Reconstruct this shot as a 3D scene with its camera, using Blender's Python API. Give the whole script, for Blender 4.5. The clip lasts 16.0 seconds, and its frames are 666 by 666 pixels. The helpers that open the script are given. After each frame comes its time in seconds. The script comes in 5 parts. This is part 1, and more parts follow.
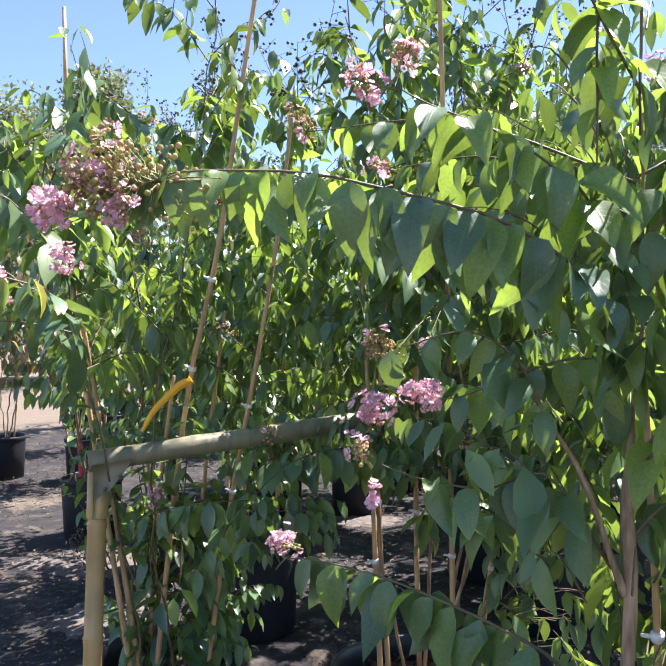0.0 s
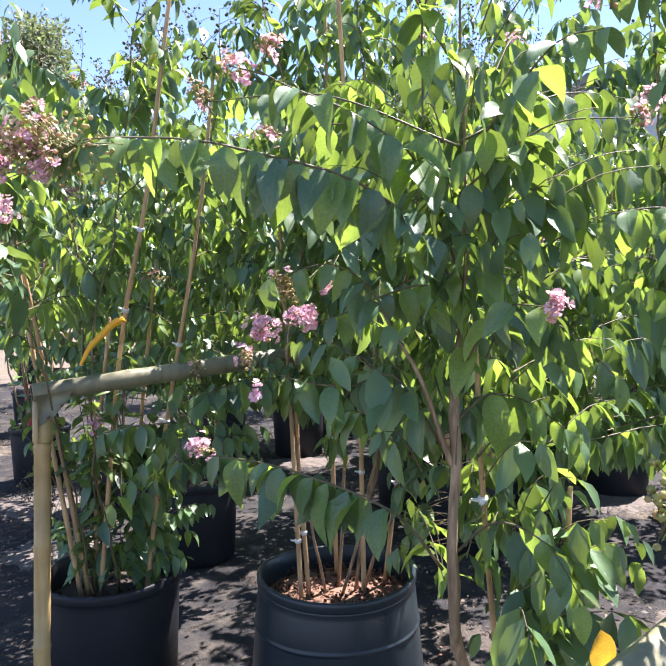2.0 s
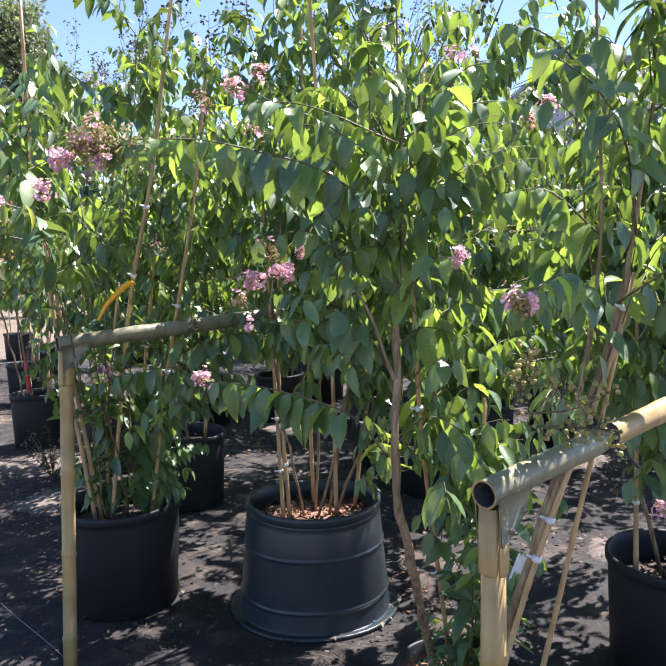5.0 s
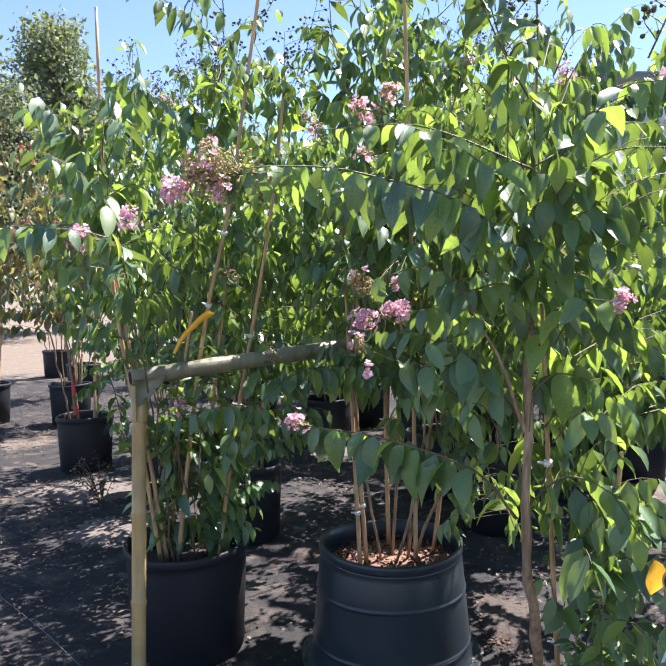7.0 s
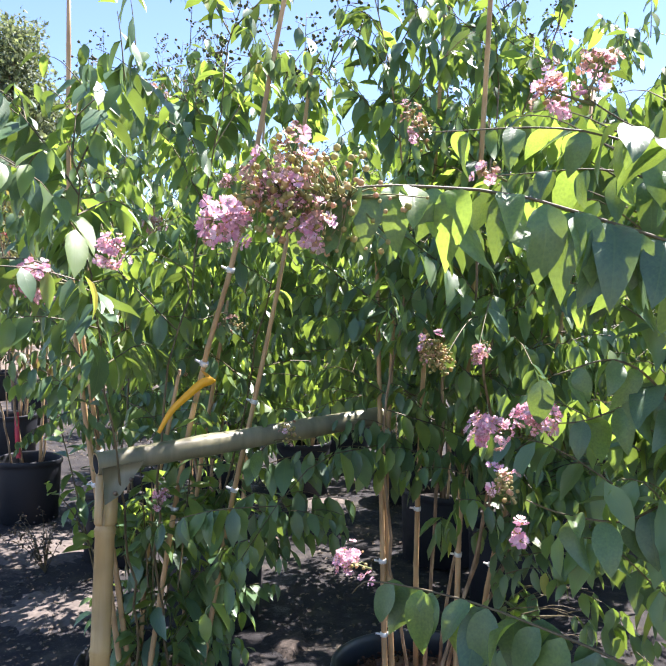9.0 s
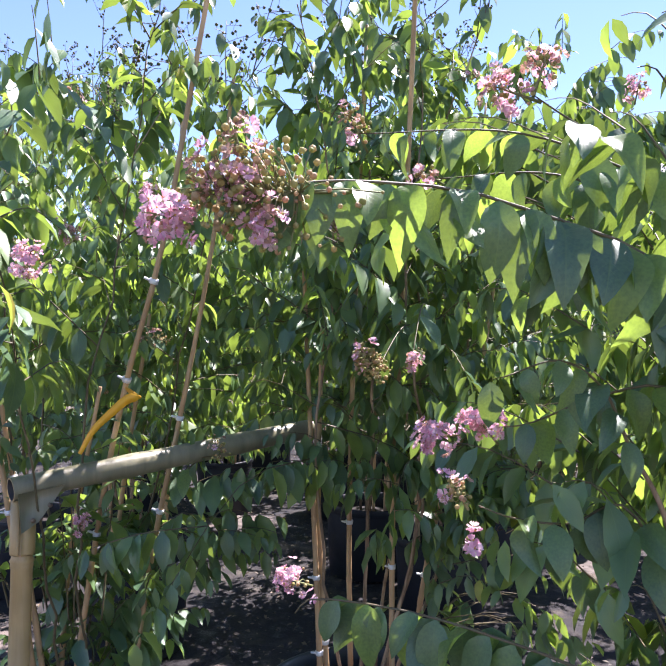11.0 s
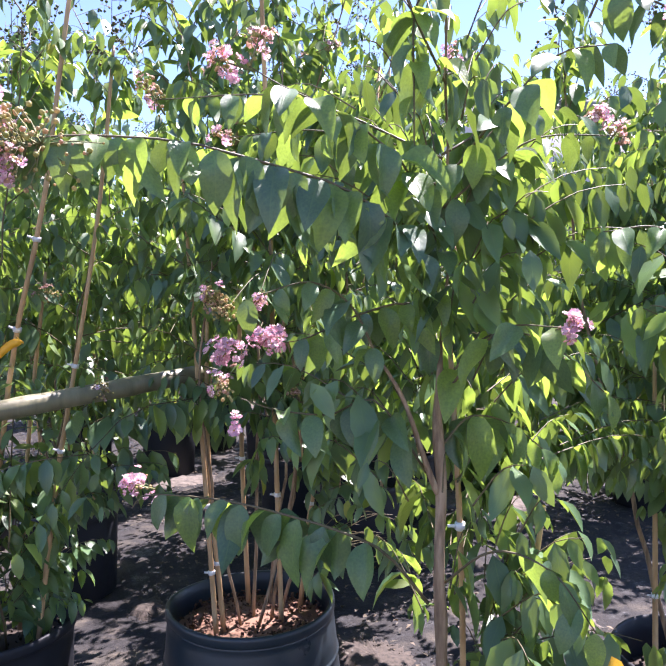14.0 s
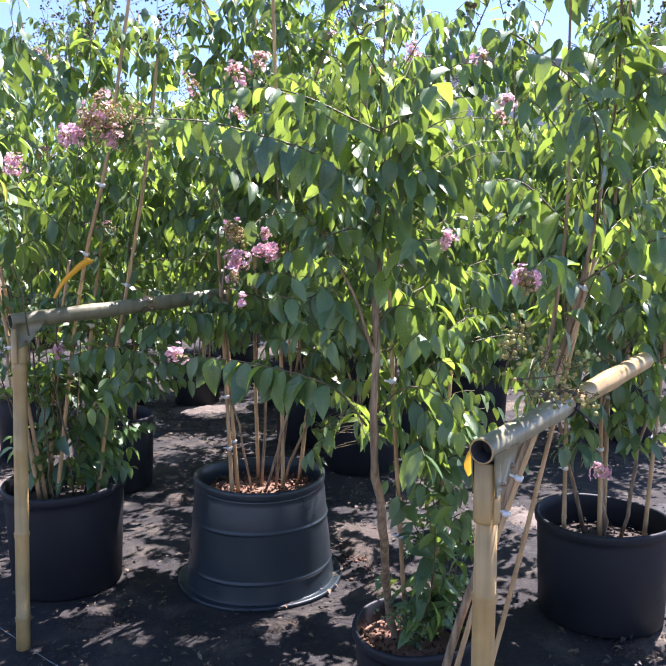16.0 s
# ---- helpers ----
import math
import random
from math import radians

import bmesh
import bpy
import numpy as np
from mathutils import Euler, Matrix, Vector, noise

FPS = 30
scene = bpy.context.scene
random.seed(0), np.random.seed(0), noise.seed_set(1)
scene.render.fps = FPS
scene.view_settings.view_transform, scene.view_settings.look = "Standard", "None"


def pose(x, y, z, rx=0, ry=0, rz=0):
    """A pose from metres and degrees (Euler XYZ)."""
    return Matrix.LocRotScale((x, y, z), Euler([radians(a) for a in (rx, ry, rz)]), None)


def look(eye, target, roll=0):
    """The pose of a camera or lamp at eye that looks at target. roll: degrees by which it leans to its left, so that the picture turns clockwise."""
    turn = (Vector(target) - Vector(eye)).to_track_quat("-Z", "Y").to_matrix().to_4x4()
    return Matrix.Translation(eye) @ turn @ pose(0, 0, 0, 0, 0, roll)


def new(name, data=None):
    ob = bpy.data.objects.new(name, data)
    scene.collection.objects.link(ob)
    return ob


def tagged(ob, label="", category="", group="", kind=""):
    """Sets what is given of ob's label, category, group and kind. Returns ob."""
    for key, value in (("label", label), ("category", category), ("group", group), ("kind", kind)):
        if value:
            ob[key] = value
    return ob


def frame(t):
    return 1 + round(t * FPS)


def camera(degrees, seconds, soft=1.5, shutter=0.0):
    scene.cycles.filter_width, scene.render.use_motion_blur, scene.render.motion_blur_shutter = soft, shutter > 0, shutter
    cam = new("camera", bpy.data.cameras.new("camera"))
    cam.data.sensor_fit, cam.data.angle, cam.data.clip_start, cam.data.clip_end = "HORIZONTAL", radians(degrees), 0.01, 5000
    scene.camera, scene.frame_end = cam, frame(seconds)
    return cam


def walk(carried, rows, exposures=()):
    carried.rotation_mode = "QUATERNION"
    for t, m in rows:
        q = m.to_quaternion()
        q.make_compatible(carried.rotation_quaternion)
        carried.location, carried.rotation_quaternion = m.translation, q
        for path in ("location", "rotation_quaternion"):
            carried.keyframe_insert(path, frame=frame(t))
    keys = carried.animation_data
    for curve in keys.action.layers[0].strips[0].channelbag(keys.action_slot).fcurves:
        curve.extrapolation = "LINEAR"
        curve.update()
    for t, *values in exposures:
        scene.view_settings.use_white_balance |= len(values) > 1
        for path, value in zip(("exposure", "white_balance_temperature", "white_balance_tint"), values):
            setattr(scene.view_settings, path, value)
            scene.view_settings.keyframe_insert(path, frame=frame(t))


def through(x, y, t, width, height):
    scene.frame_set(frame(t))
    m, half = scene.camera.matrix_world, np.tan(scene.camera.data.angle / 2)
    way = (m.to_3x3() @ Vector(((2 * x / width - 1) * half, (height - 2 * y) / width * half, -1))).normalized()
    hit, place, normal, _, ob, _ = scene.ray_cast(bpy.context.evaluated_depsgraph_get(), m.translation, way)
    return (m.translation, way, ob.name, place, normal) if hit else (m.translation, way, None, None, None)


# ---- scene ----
cam = camera(48.6, 16.0)
PATH = [
    (0, (0.045, -0.001, 1.53), (-0.015, 1.998, 1.528), -0.2),
    (0.5, (0.045, -0.006, 1.516), (0.026, 1.994, 1.48), -0.3),
    (1, (0.057, -0.044, 1.507), (0.08, 1.955, 1.438), -0.6),
    (1.5, (0.115, -0.149, 1.5), (0.156, 1.848, 1.411), -0.6),
    (2, (0.16, -0.281, 1.488), (0.228, 1.714, 1.367), -0.8),
    (2.5, (0.167, -0.386, 1.472), (0.3, 1.604, 1.327), -1.2),
    (3, (0.119, -0.494, 1.466), (0.331, 1.488, 1.301), -1.8),
    (3.2, (0.101, -0.546, 1.464), (0.338, 1.432, 1.291), -2.0),
    (5.3, (0.165, -0.752, 1.437), (0.25, 1.239, 1.263), -1.1),
    (5.5, (0.158, -0.748, 1.441), (0.227, 1.242, 1.257), -1.2),
    (6, (0.123, -0.717, 1.445), (0.209, 1.274, 1.27), -1.5),
    (6.5, (0.028, -0.677, 1.466), (0.109, 1.316, 1.317), -1.3),
    (7, (-0.042, -0.56, 1.492), (0.007, 1.435, 1.363), -0.7),
    (7.5, (-0.032, -0.346, 1.52), (-0.063, 1.649, 1.378), -0.0),
    (8, (-0.045, -0.184, 1.543), (-0.128, 1.808, 1.393), 1.1),
    (8.5, (-0.144, -0.028, 1.567), (-0.12, 1.969, 1.452), 1.6),
    (9, (-0.251, 0.092, 1.592), (-0.078, 2.083, 1.518), 1.4),
    (9.5, (-0.29, 0.134, 1.597), (0.003, 2.112, 1.541), 0.9),
    (9.7, (-0.291, 0.137, 1.595), (0.03, 2.111, 1.542), 0.8),
    (11.8, (-0.277, 0.136, 1.573), (0.201, 2.079, 1.555), -0.4),
    (12, (-0.281, 0.14, 1.574), (0.233, 2.072, 1.552), -0.7),
    (12.5, (-0.254, 0.16, 1.575), (0.357, 2.064, 1.528), -1.3),
    (13, (-0.219, 0.144, 1.575), (0.458, 2.025, 1.501), -2.3),
    (13.5, (-0.146, 0.017, 1.56), (0.414, 1.936, 1.489), -2.0),
    (14, (-0.051, -0.147, 1.51), (0.425, 1.793, 1.405), -1.1),
    (14.5, (-0.06, -0.305, 1.493), (0.409, 1.634, 1.343), -0.9),
    (15, (-0.131, -0.463, 1.456), (0.361, 1.465, 1.253), -0.9),
    (15.5, (-0.131, -0.634, 1.444), (0.341, 1.296, 1.217), -0.7),
    (16, (-0.08, -0.835, 1.423), (0.324, 1.112, 1.213), 0.1),
]
walk(cam, [(t, look(eye, target, roll)) for t, eye, target, roll in PATH], exposures=[(0.0, 1.83, 6200, 20), (1.0, 2.03, 6180, 21), (3.0, 2.03, 6200, 21), (5.5, 1.79, 6250, 20), (7.0, 1.83, 6150, 20), (9.0, 2.01, 6200, 21), (9.5, 1.75, 6100, 23), (12.5, 1.95, 6000, 30), (13.3, 1.98, 6030, 31), (14.5, 2.08, 6030, 29), (16.0, 1.98, 6070, 27)])

# ---- light ----
SUN_ELEVATION, SUN_AZIMUTH = 60.0, 40.0   # degrees; azimuth from +x towards +y
sky_world = bpy.data.worlds.new("sky")
scene.world = sky_world
sky_world.use_nodes = True
wn = sky_world.node_tree.nodes
sky = wn.new("ShaderNodeTexSky")
sky.sky_type = "NISHITA"
sky.sun_disc = False
sky.sun_elevation = radians(SUN_ELEVATION)
sky.sun_rotation = radians(90 - SUN_AZIMUTH)
sky.air_density, sky.dust_density, sky.ozone_density = 0.85, 0.1, 2.2
wn["Background"].inputs["Strength"].default_value = 0.077
sky_world.node_tree.links.new(sky.outputs["Color"], wn["Background"].inputs["Color"])
sun_data = bpy.data.lights.new("sun", "SUN")
sun_data.energy, sun_data.angle, sun_data.color = 4.9, radians(0.5), (1.0, 0.95, 0.86)
sun_ob = new("sun", sun_data)
ce, se = math.cos(radians(SUN_ELEVATION)), math.sin(radians(SUN_ELEVATION))
ca, sa = math.cos(radians(SUN_AZIMUTH)), math.sin(radians(SUN_AZIMUTH))
sun_ob.matrix_world = look((20 * ce * ca, 20 * ce * sa, 20 * se), (0, 0, 0))

# ---- materials ----


def material(name):
    m = bpy.data.materials.new(name)
    m.use_nodes = True
    return m, m.node_tree.nodes, m.node_tree.links, m.node_tree.nodes["Principled BSDF"]


def ramp(nodes, stops):
    r = nodes.new("ShaderNodeValToRGB")
    els = r.color_ramp.elements
    while len(els) < len(stops):
        els.new(0.5)
    for e, (at, col) in zip(els, stops):
        e.position, e.color = at, (*col, 1)
    return r


def noise_node(nodes, links, scale, detail=4.0, rough=0.55, coord="Object", stretch=None):
    tc = nodes.new("ShaderNodeTexCoord")
    n = nodes.new("ShaderNodeTexNoise")
    n.inputs["Scale"].default_value = scale
    n.inputs["Detail"].default_value = detail
    n.inputs["Roughness"].default_value = rough
    if stretch:
        mp = nodes.new("ShaderNodeMapping")
        mp.inputs["Scale"].default_value = stretch
        links.new(tc.outputs[coord], mp.inputs["Vector"])
        links.new(mp.outputs["Vector"], n.inputs["Vector"])
    else:
        links.new(tc.outputs[coord], n.inputs["Vector"])
    return n


def bump(nodes, links, height, bsdf, strength=0.3, distance=0.01):
    b = nodes.new("ShaderNodeBump")
    b.inputs["Strength"].default_value = strength
    b.inputs["Distance"].default_value = distance
    links.new(height, b.inputs["Height"])
    links.new(b.outputs["Normal"], bsdf.inputs["Normal"])
    return b


def mix_color(nodes, links, kind, fac, a, b):
    m = nodes.new("ShaderNodeMix")
    m.data_type, m.blend_type = "RGBA", kind
    for sock, v in ((m.inputs[0], fac), (m.inputs[6], a), (m.inputs[7], b)):
        if isinstance(v, (int, float)):
            sock.default_value = v
        elif isinstance(v, tuple):
            sock.default_value = (*v, 1)
        else:
            links.new(v, sock)
    return m.outputs[2]


def leaf_material(name, stops, through_col, through=0.30, rough=0.38, objects=False):
    """Waxy leaf: colour by leaf, pale midrib and side veins, light passing through."""
    m, n, l, b = material(name)
    if objects:
        src = n.new("ShaderNodeObjectInfo").outputs["Random"]
    else:
        src = n.new("ShaderNodeNewGeometry").outputs["Random Per Island"]
    r = ramp(n, stops)
    l.new(src, r.inputs["Fac"])
    uv = n.new("ShaderNodeUVMap")
    sep = n.new("ShaderNodeSeparateXYZ")
    l.new(uv.outputs["UV"], sep.inputs["Vector"])
    off = n.new("ShaderNodeMath")
    off.operation = "SUBTRACT"
    off.inputs[1].default_value = 0.5
    l.new(sep.outputs["X"], off.inputs[0])
    away = n.new("ShaderNodeMath")
    away.operation = "ABSOLUTE"
    l.new(off.outputs[0], away.inputs[0])
    rib = ramp(n, [(0.0, (1, 1, 1)), (0.035, (0, 0, 0))])
    l.new(away.outputs[0], rib.inputs["Fac"])
    slant = n.new("ShaderNodeMath")
    slant.operation = "MULTIPLY_ADD"
    slant.inputs[1].default_value = -0.55
    l.new(away.outputs[0], slant.inputs[0])
    l.new(sep.outputs["Y"], slant.inputs[2])
    times = n.new("ShaderNodeMath")
    times.operation = "MULTIPLY"
    times.inputs[1].default_value = 9.0
    l.new(slant.outputs[0], times.inputs[0])
    frac = n.new("ShaderNodeMath")
    frac.operation = "FRACT"
    l.new(times.outputs[0], frac.inputs[0])
    vein = ramp(n, [(0.0, (0.55, 0.55, 0.55)), (0.1, (0, 0, 0)), (0.9, (0, 0, 0)), (1.0, (0.55, 0.55, 0.55))])
    l.new(frac.outputs[0], vein.inputs["Fac"])
    both = mix_color(n, l, "LIGHTEN", 1.0, rib.outputs["Color"], vein.outputs["Color"])
    blot = noise_node(n, l, 22.0, 1.5)
    shade = ramp(n, [(0.3, (0.82, 0.84, 0.86)), (0.7, (1.12, 1.1, 1.04))])
    l.new(blot.outputs["Fac"], shade.inputs["Fac"])
    col = mix_color(n, l, "MULTIPLY", 1.0, r.outputs["Color"], shade.outputs["Color"])
    fac = n.new("ShaderNodeMath")
    fac.operation = "MULTIPLY"
    fac.inputs[1].default_value = 0.35
    l.new(both, fac.inputs[0])
    col = mix_color(n, l, "MIX", fac.outputs[0], col, (0.16, 0.24, 0.07))
    l.new(col, b.inputs["Base Color"])
    b.inputs["Roughness"].default_value = rough
    b.inputs["Specular IOR Level"].default_value = 0.7
    bump(n, l, both, b, 0.16, 0.002)
    tr = n.new("ShaderNodeBsdfTranslucent")
    tcol = mix_color(n, l, "MULTIPLY", 1.0, shade.outputs["Color"], through_col)
    l.new(tcol, tr.inputs["Color"])
    mx = n.new("ShaderNodeMixShader")
    # young leaves are thin, old ones leathery
    thin = ramp(n, [(0.0, (through * 0.35,) * 3), (0.5, (through * 0.6,) * 3), (0.8, (through * 1.2,) * 3), (1.0, (through * 1.9,) * 3)])
    l.new(src, thin.inputs["Fac"])
    l.new(thin.outputs["Color"], mx.inputs["Fac"])
    l.new(b.outputs[0], mx.inputs[1])
    l.new(tr.outputs[0], mx.inputs[2])
    l.new(mx.outputs[0], n["Material Output"].inputs["Surface"])
    return m


GREEN = [(0.0, (0.054, 0.112, 0.058)), (0.35, (0.078, 0.150, 0.066)), (0.7, (0.108, 0.190, 0.070)),
         (0.93, (0.145, 0.215, 0.058)), (0.988, (0.19, 0.24, 0.06)), (1.0, (0.40, 0.30, 0.05))]
LEAF = leaf_material("crape_myrtle_leaf", GREEN, (0.54, 0.78, 0.10), 0.22, 0.42)
LEAF_OB = leaf_material("crape_myrtle_leaf_large", GREEN[:4], (0.54, 0.78, 0.10), 0.24, 0.46, objects=True)
# paler, greyer leaf colour that carries the distance haze
LEAF_FAR = leaf_material("hazy_distant_leaf", [(0.0, (0.10, 0.13, 0.075)), (0.6, (0.14, 0.175, 0.095)), (1.0, (0.19, 0.22, 0.12))], (0.26, 0.32, 0.12), 0.4, 0.7)
LEAF_YELLOW = leaf_material("yellowed_leaf", [(0.0, (0.55, 0.33, 0.04)), (1.0, (0.6, 0.36, 0.05))], (0.6, 0.35, 0.03), 0.4, 0.45, objects=True)
LEAF_RED = leaf_material("bronze_red_leaf", [(0.0, (0.055, 0.11, 0.055)), (0.6, (0.09, 0.145, 0.06)), (0.8, (0.17, 0.13, 0.065)), (1.0, (0.30, 0.10, 0.08))], (0.40, 0.36, 0.08), 0.3, 0.5)
LITTER = leaf_material("dry_leaf", [(0.0, (0.03, 0.02, 0.015)), (0.6, (0.08, 0.052, 0.032)), (1.0, (0.20, 0.14, 0.085))], (0.2, 0.12, 0.05), 0.1, 0.7)


def petal_material(name, stops):
    m, n, l, b = material(name)
    geo = n.new("ShaderNodeNewGeometry")
    r = ramp(n, stops)
    l.new(geo.outputs["Random Per Island"], r.inputs["Fac"])
    grain = noise_node(n, l, 160.0, 2.0)
    sh = ramp(n, [(0.3, (0.82, 0.78, 0.82)), (0.7, (1.1, 1.1, 1.1))])
    l.new(grain.outputs["Fac"], sh.inputs["Fac"])
    col = mix_color(n, l, "MULTIPLY", 1.0, r.outputs["Color"], sh.outputs["Color"])
    l.new(col, b.inputs["Base Color"])
    b.inputs["Roughness"].default_value = 0.6
    bump(n, l, grain.outputs["Fac"], b, 0.4, 0.003)
    tr = n.new("ShaderNodeBsdfTranslucent")
    l.new(col, tr.inputs["Color"])
    mx = n.new("ShaderNodeMixShader")
    mx.inputs["Fac"].default_value = 0.4
    l.new(b.outputs[0], mx.inputs[1])
    l.new(tr.outputs[0], mx.inputs[2])
    l.new(mx.outputs[0], n["Material Output"].inputs["Surface"])
    return m


PETAL = petal_material("pink_petal", [(0.0, (0.85, 0.42, 0.55)), (0.5, (0.91, 0.58, 0.66)), (1.0, (0.96, 0.75, 0.78))])
PETAL_OLD = petal_material("faded_petal", [(0.0, (0.30, 0.15, 0.11)), (0.5, (0.52, 0.32, 0.22)), (0.8, (0.62, 0.44, 0.32)), (1.0, (0.78, 0.52, 0.54))])
PETAL_RED = petal_material("red_petal", [(0.0, (0.45, 0.02, 0.06)), (1.0, (0.65, 0.08, 0.14))])
BUD = petal_material("flower_bud", [(0.0, (0.34, 0.36, 0.10)), (0.5, (0.54, 0.46, 0.18)), (1.0, (0.60, 0.38, 0.24))])
STAMEN = petal_material("yellow_stamens", [(0.0, (0.70, 0.42, 0.10)), (1.0, (0.80, 0.60, 0.20))])
GREEN_CAPSULE = petal_material("green_seed_capsule", [(0.0, (0.34, 0.38, 0.11)), (0.6, (0.50, 0.48, 0.17)), (1.0, (0.58, 0.42, 0.18))])
CAPSULE = petal_material("seed_capsule", [(0.0, (0.06, 0.085, 0.035)), (0.6, (0.11, 0.13, 0.05)), (1.0, (0.20, 0.14, 0.08))])


def streaky(name, stops, scale, stretch, rough=0.6, strength=0.25, vary=True):
    """Fibre running along the length of a cane or stem."""
    m, n, l, b = material(name)
    f = noise_node(n, l, scale, 5.0, 0.6, "Object", stretch)
    r = ramp(n, stops)
    l.new(f.outputs["Fac"], r.inputs["Fac"])
    big = noise_node(n, l, 6.0, 3.0)
    sh = ramp(n, [(0.35, (0.72, 0.72, 0.70)), (0.65, (1.08, 1.08, 1.08))])
    l.new(big.outputs["Fac"], sh.inputs["Fac"])
    col = mix_color(n, l, "MULTIPLY", 1.0, r.outputs["Color"], sh.outputs["Color"])
    l.new(col, b.inputs["Base Color"])
    b.inputs["Roughness"].default_value = rough
    bump(n, l, f.outputs["Fac"], b, strength, 0.003)
    return m


BARK = streaky("smooth_grey_brown_bark", [(0.3, (0.13, 0.085, 0.05)), (0.5, (0.30, 0.205, 0.12)), (0.72, (0.50, 0.37, 0.235))], 70.0, (1, 1, 0.12), 0.75, 0.4)
TWIG = streaky("reddish_twig", [(0.3, (0.085, 0.070, 0.035)), (0.7, (0.17, 0.135, 0.065))], 60.0, (1, 1, 1), 0.6)
TWIG_GREEN = streaky("green_twig", [(0.3, (0.14, 0.17, 0.05)), (0.7, (0.24, 0.22, 0.09))], 60.0, (1, 1, 1), 0.6)
STAKE = streaky("bamboo_stake", [(0.25, (0.42, 0.25, 0.12)), (0.6, (0.60, 0.40, 0.20)), (0.85, (0.70, 0.52, 0.30))], 50.0, (1, 1, 0.06), 0.5)
BAMBOO = streaky("bamboo_pole", [(0.25, (0.36, 0.23, 0.088)), (0.55, (0.52, 0.36, 0.15)), (0.85, (0.62, 0.465, 0.24))], 30.0, (1, 1, 0.05), 0.42)
# bore colour darkened to carry the shade inside the hollow rail
SHADED_BORE = streaky("shaded_bamboo_bore", [(0.25, (0.05, 0.05, 0.055)), (0.7, (0.10, 0.10, 0.105))], 30.0, (1, 1, 0.05), 0.8)
BAMBOO_GREEN = streaky("weathered_green_bamboo", [(0.25, (0.17, 0.165, 0.10)), (0.55, (0.26, 0.245, 0.15)), (0.85, (0.38, 0.34, 0.22))], 30.0, (1, 1, 0.05), 0.38)


def plastic(name, col, rough=0.4, dust=(0.12, 0.10, 0.08), amount=0.35):
    m, n, l, b = material(name)
    f = noise_node(n, l, 7.0, 6.0, 0.65)
    r = ramp(n, [(0.45, (0, 0, 0)), (0.78, (1, 1, 1))])
    l.new(f.outputs["Fac"], r.inputs["Fac"])
    fac = n.new("ShaderNodeMath")
    fac.operation = "MULTIPLY"
    fac.inputs[1].default_value = amount
    l.new(r.outputs["Color"], fac.inputs[0])
    c = mix_color(n, l, "MIX", fac.outputs[0], col, dust)
    l.new(c, b.inputs["Base Color"])
    rr = ramp(n, [(0.3, (rough - 0.08,) * 3), (0.75, (rough + 0.2,) * 3)])
    l.new(f.outputs["Fac"], rr.inputs["Fac"])
    l.new(rr.outputs["Color"], b.inputs["Roughness"])
    fine = noise_node(n, l, 90.0, 3.0)
    bump(n, l, fine.outputs["Fac"], b, 0.08, 0.003)
    return m


BLACK_POT = plastic("black_nursery_plastic", (0.017, 0.019, 0.024), 0.52, (0.03, 0.03, 0.032), 0.3)
BLACK_POT.node_tree.nodes["Principled BSDF"].inputs["Specular IOR Level"].default_value = 0.3
# glossier black plastic; the blue lift in its base stands in for sky reflection
BLUE_SHEEN_POT = plastic("blue_sheen_nursery_plastic", (0.020, 0.031, 0.038), 0.33, (0.05, 0.056, 0.062), 0.3)
GREY_POT = plastic("pale_grey_plastic", (0.30, 0.29, 0.28), 0.5)
WHITE_TIE = plastic("white_tie_tape", (0.78, 0.78, 0.76), 0.5, (0.5, 0.48, 0.42), 0.3)
BLACK_TIE = plastic("black_cord", (0.02, 0.02, 0.02), 0.5)
ORANGE = plastic("orange_ribbon", (0.82, 0.43, 0.02), 0.4, (0.6, 0.26, 0.02), 0.35)
PURPLE = plastic("purple_ribbon", (0.13, 0.03, 0.32), 0.45)
RED_TAPE = plastic("red_ribbon", (0.50, 0.02, 0.05), 0.45)
TEAL = plastic("teal_tie", (0.02, 0.30, 0.22), 0.45)
PALE_LINE = plastic("pale_blue_line", (0.13, 0.17, 0.20), 0.4)
STEEL = plastic("rusty_steel_bolt", (0.22, 0.17, 0.12), 0.45)
STEEL.node_tree.nodes["Principled BSDF"].inputs["Metallic"].default_value = 0.7


def mulch_material(name, stops):
    m, n, l, b = material(name)
    geo = n.new("ShaderNodeNewGeometry")
    r = ramp(n, stops)
    l.new(geo.outputs["Random Per Island"], r.inputs["Fac"])
    l.new(r.outputs["Color"], b.inputs["Base Color"])
    b.inputs["Roughness"].default_value = 0.85
    return m


MULCH = mulch_material("reddish_bark_mulch", [(0.0, (0.045, 0.022, 0.014)), (0.5, (0.105, 0.050, 0.030)), (1.0, (0.22, 0.12, 0.075))])
SOIL = mulch_material("dark_potting_soil", [(0.0, (0.010, 0.008, 0.006)), (0.6, (0.024, 0.018, 0.014)), (1.0, (0.055, 0.038, 0.027))])


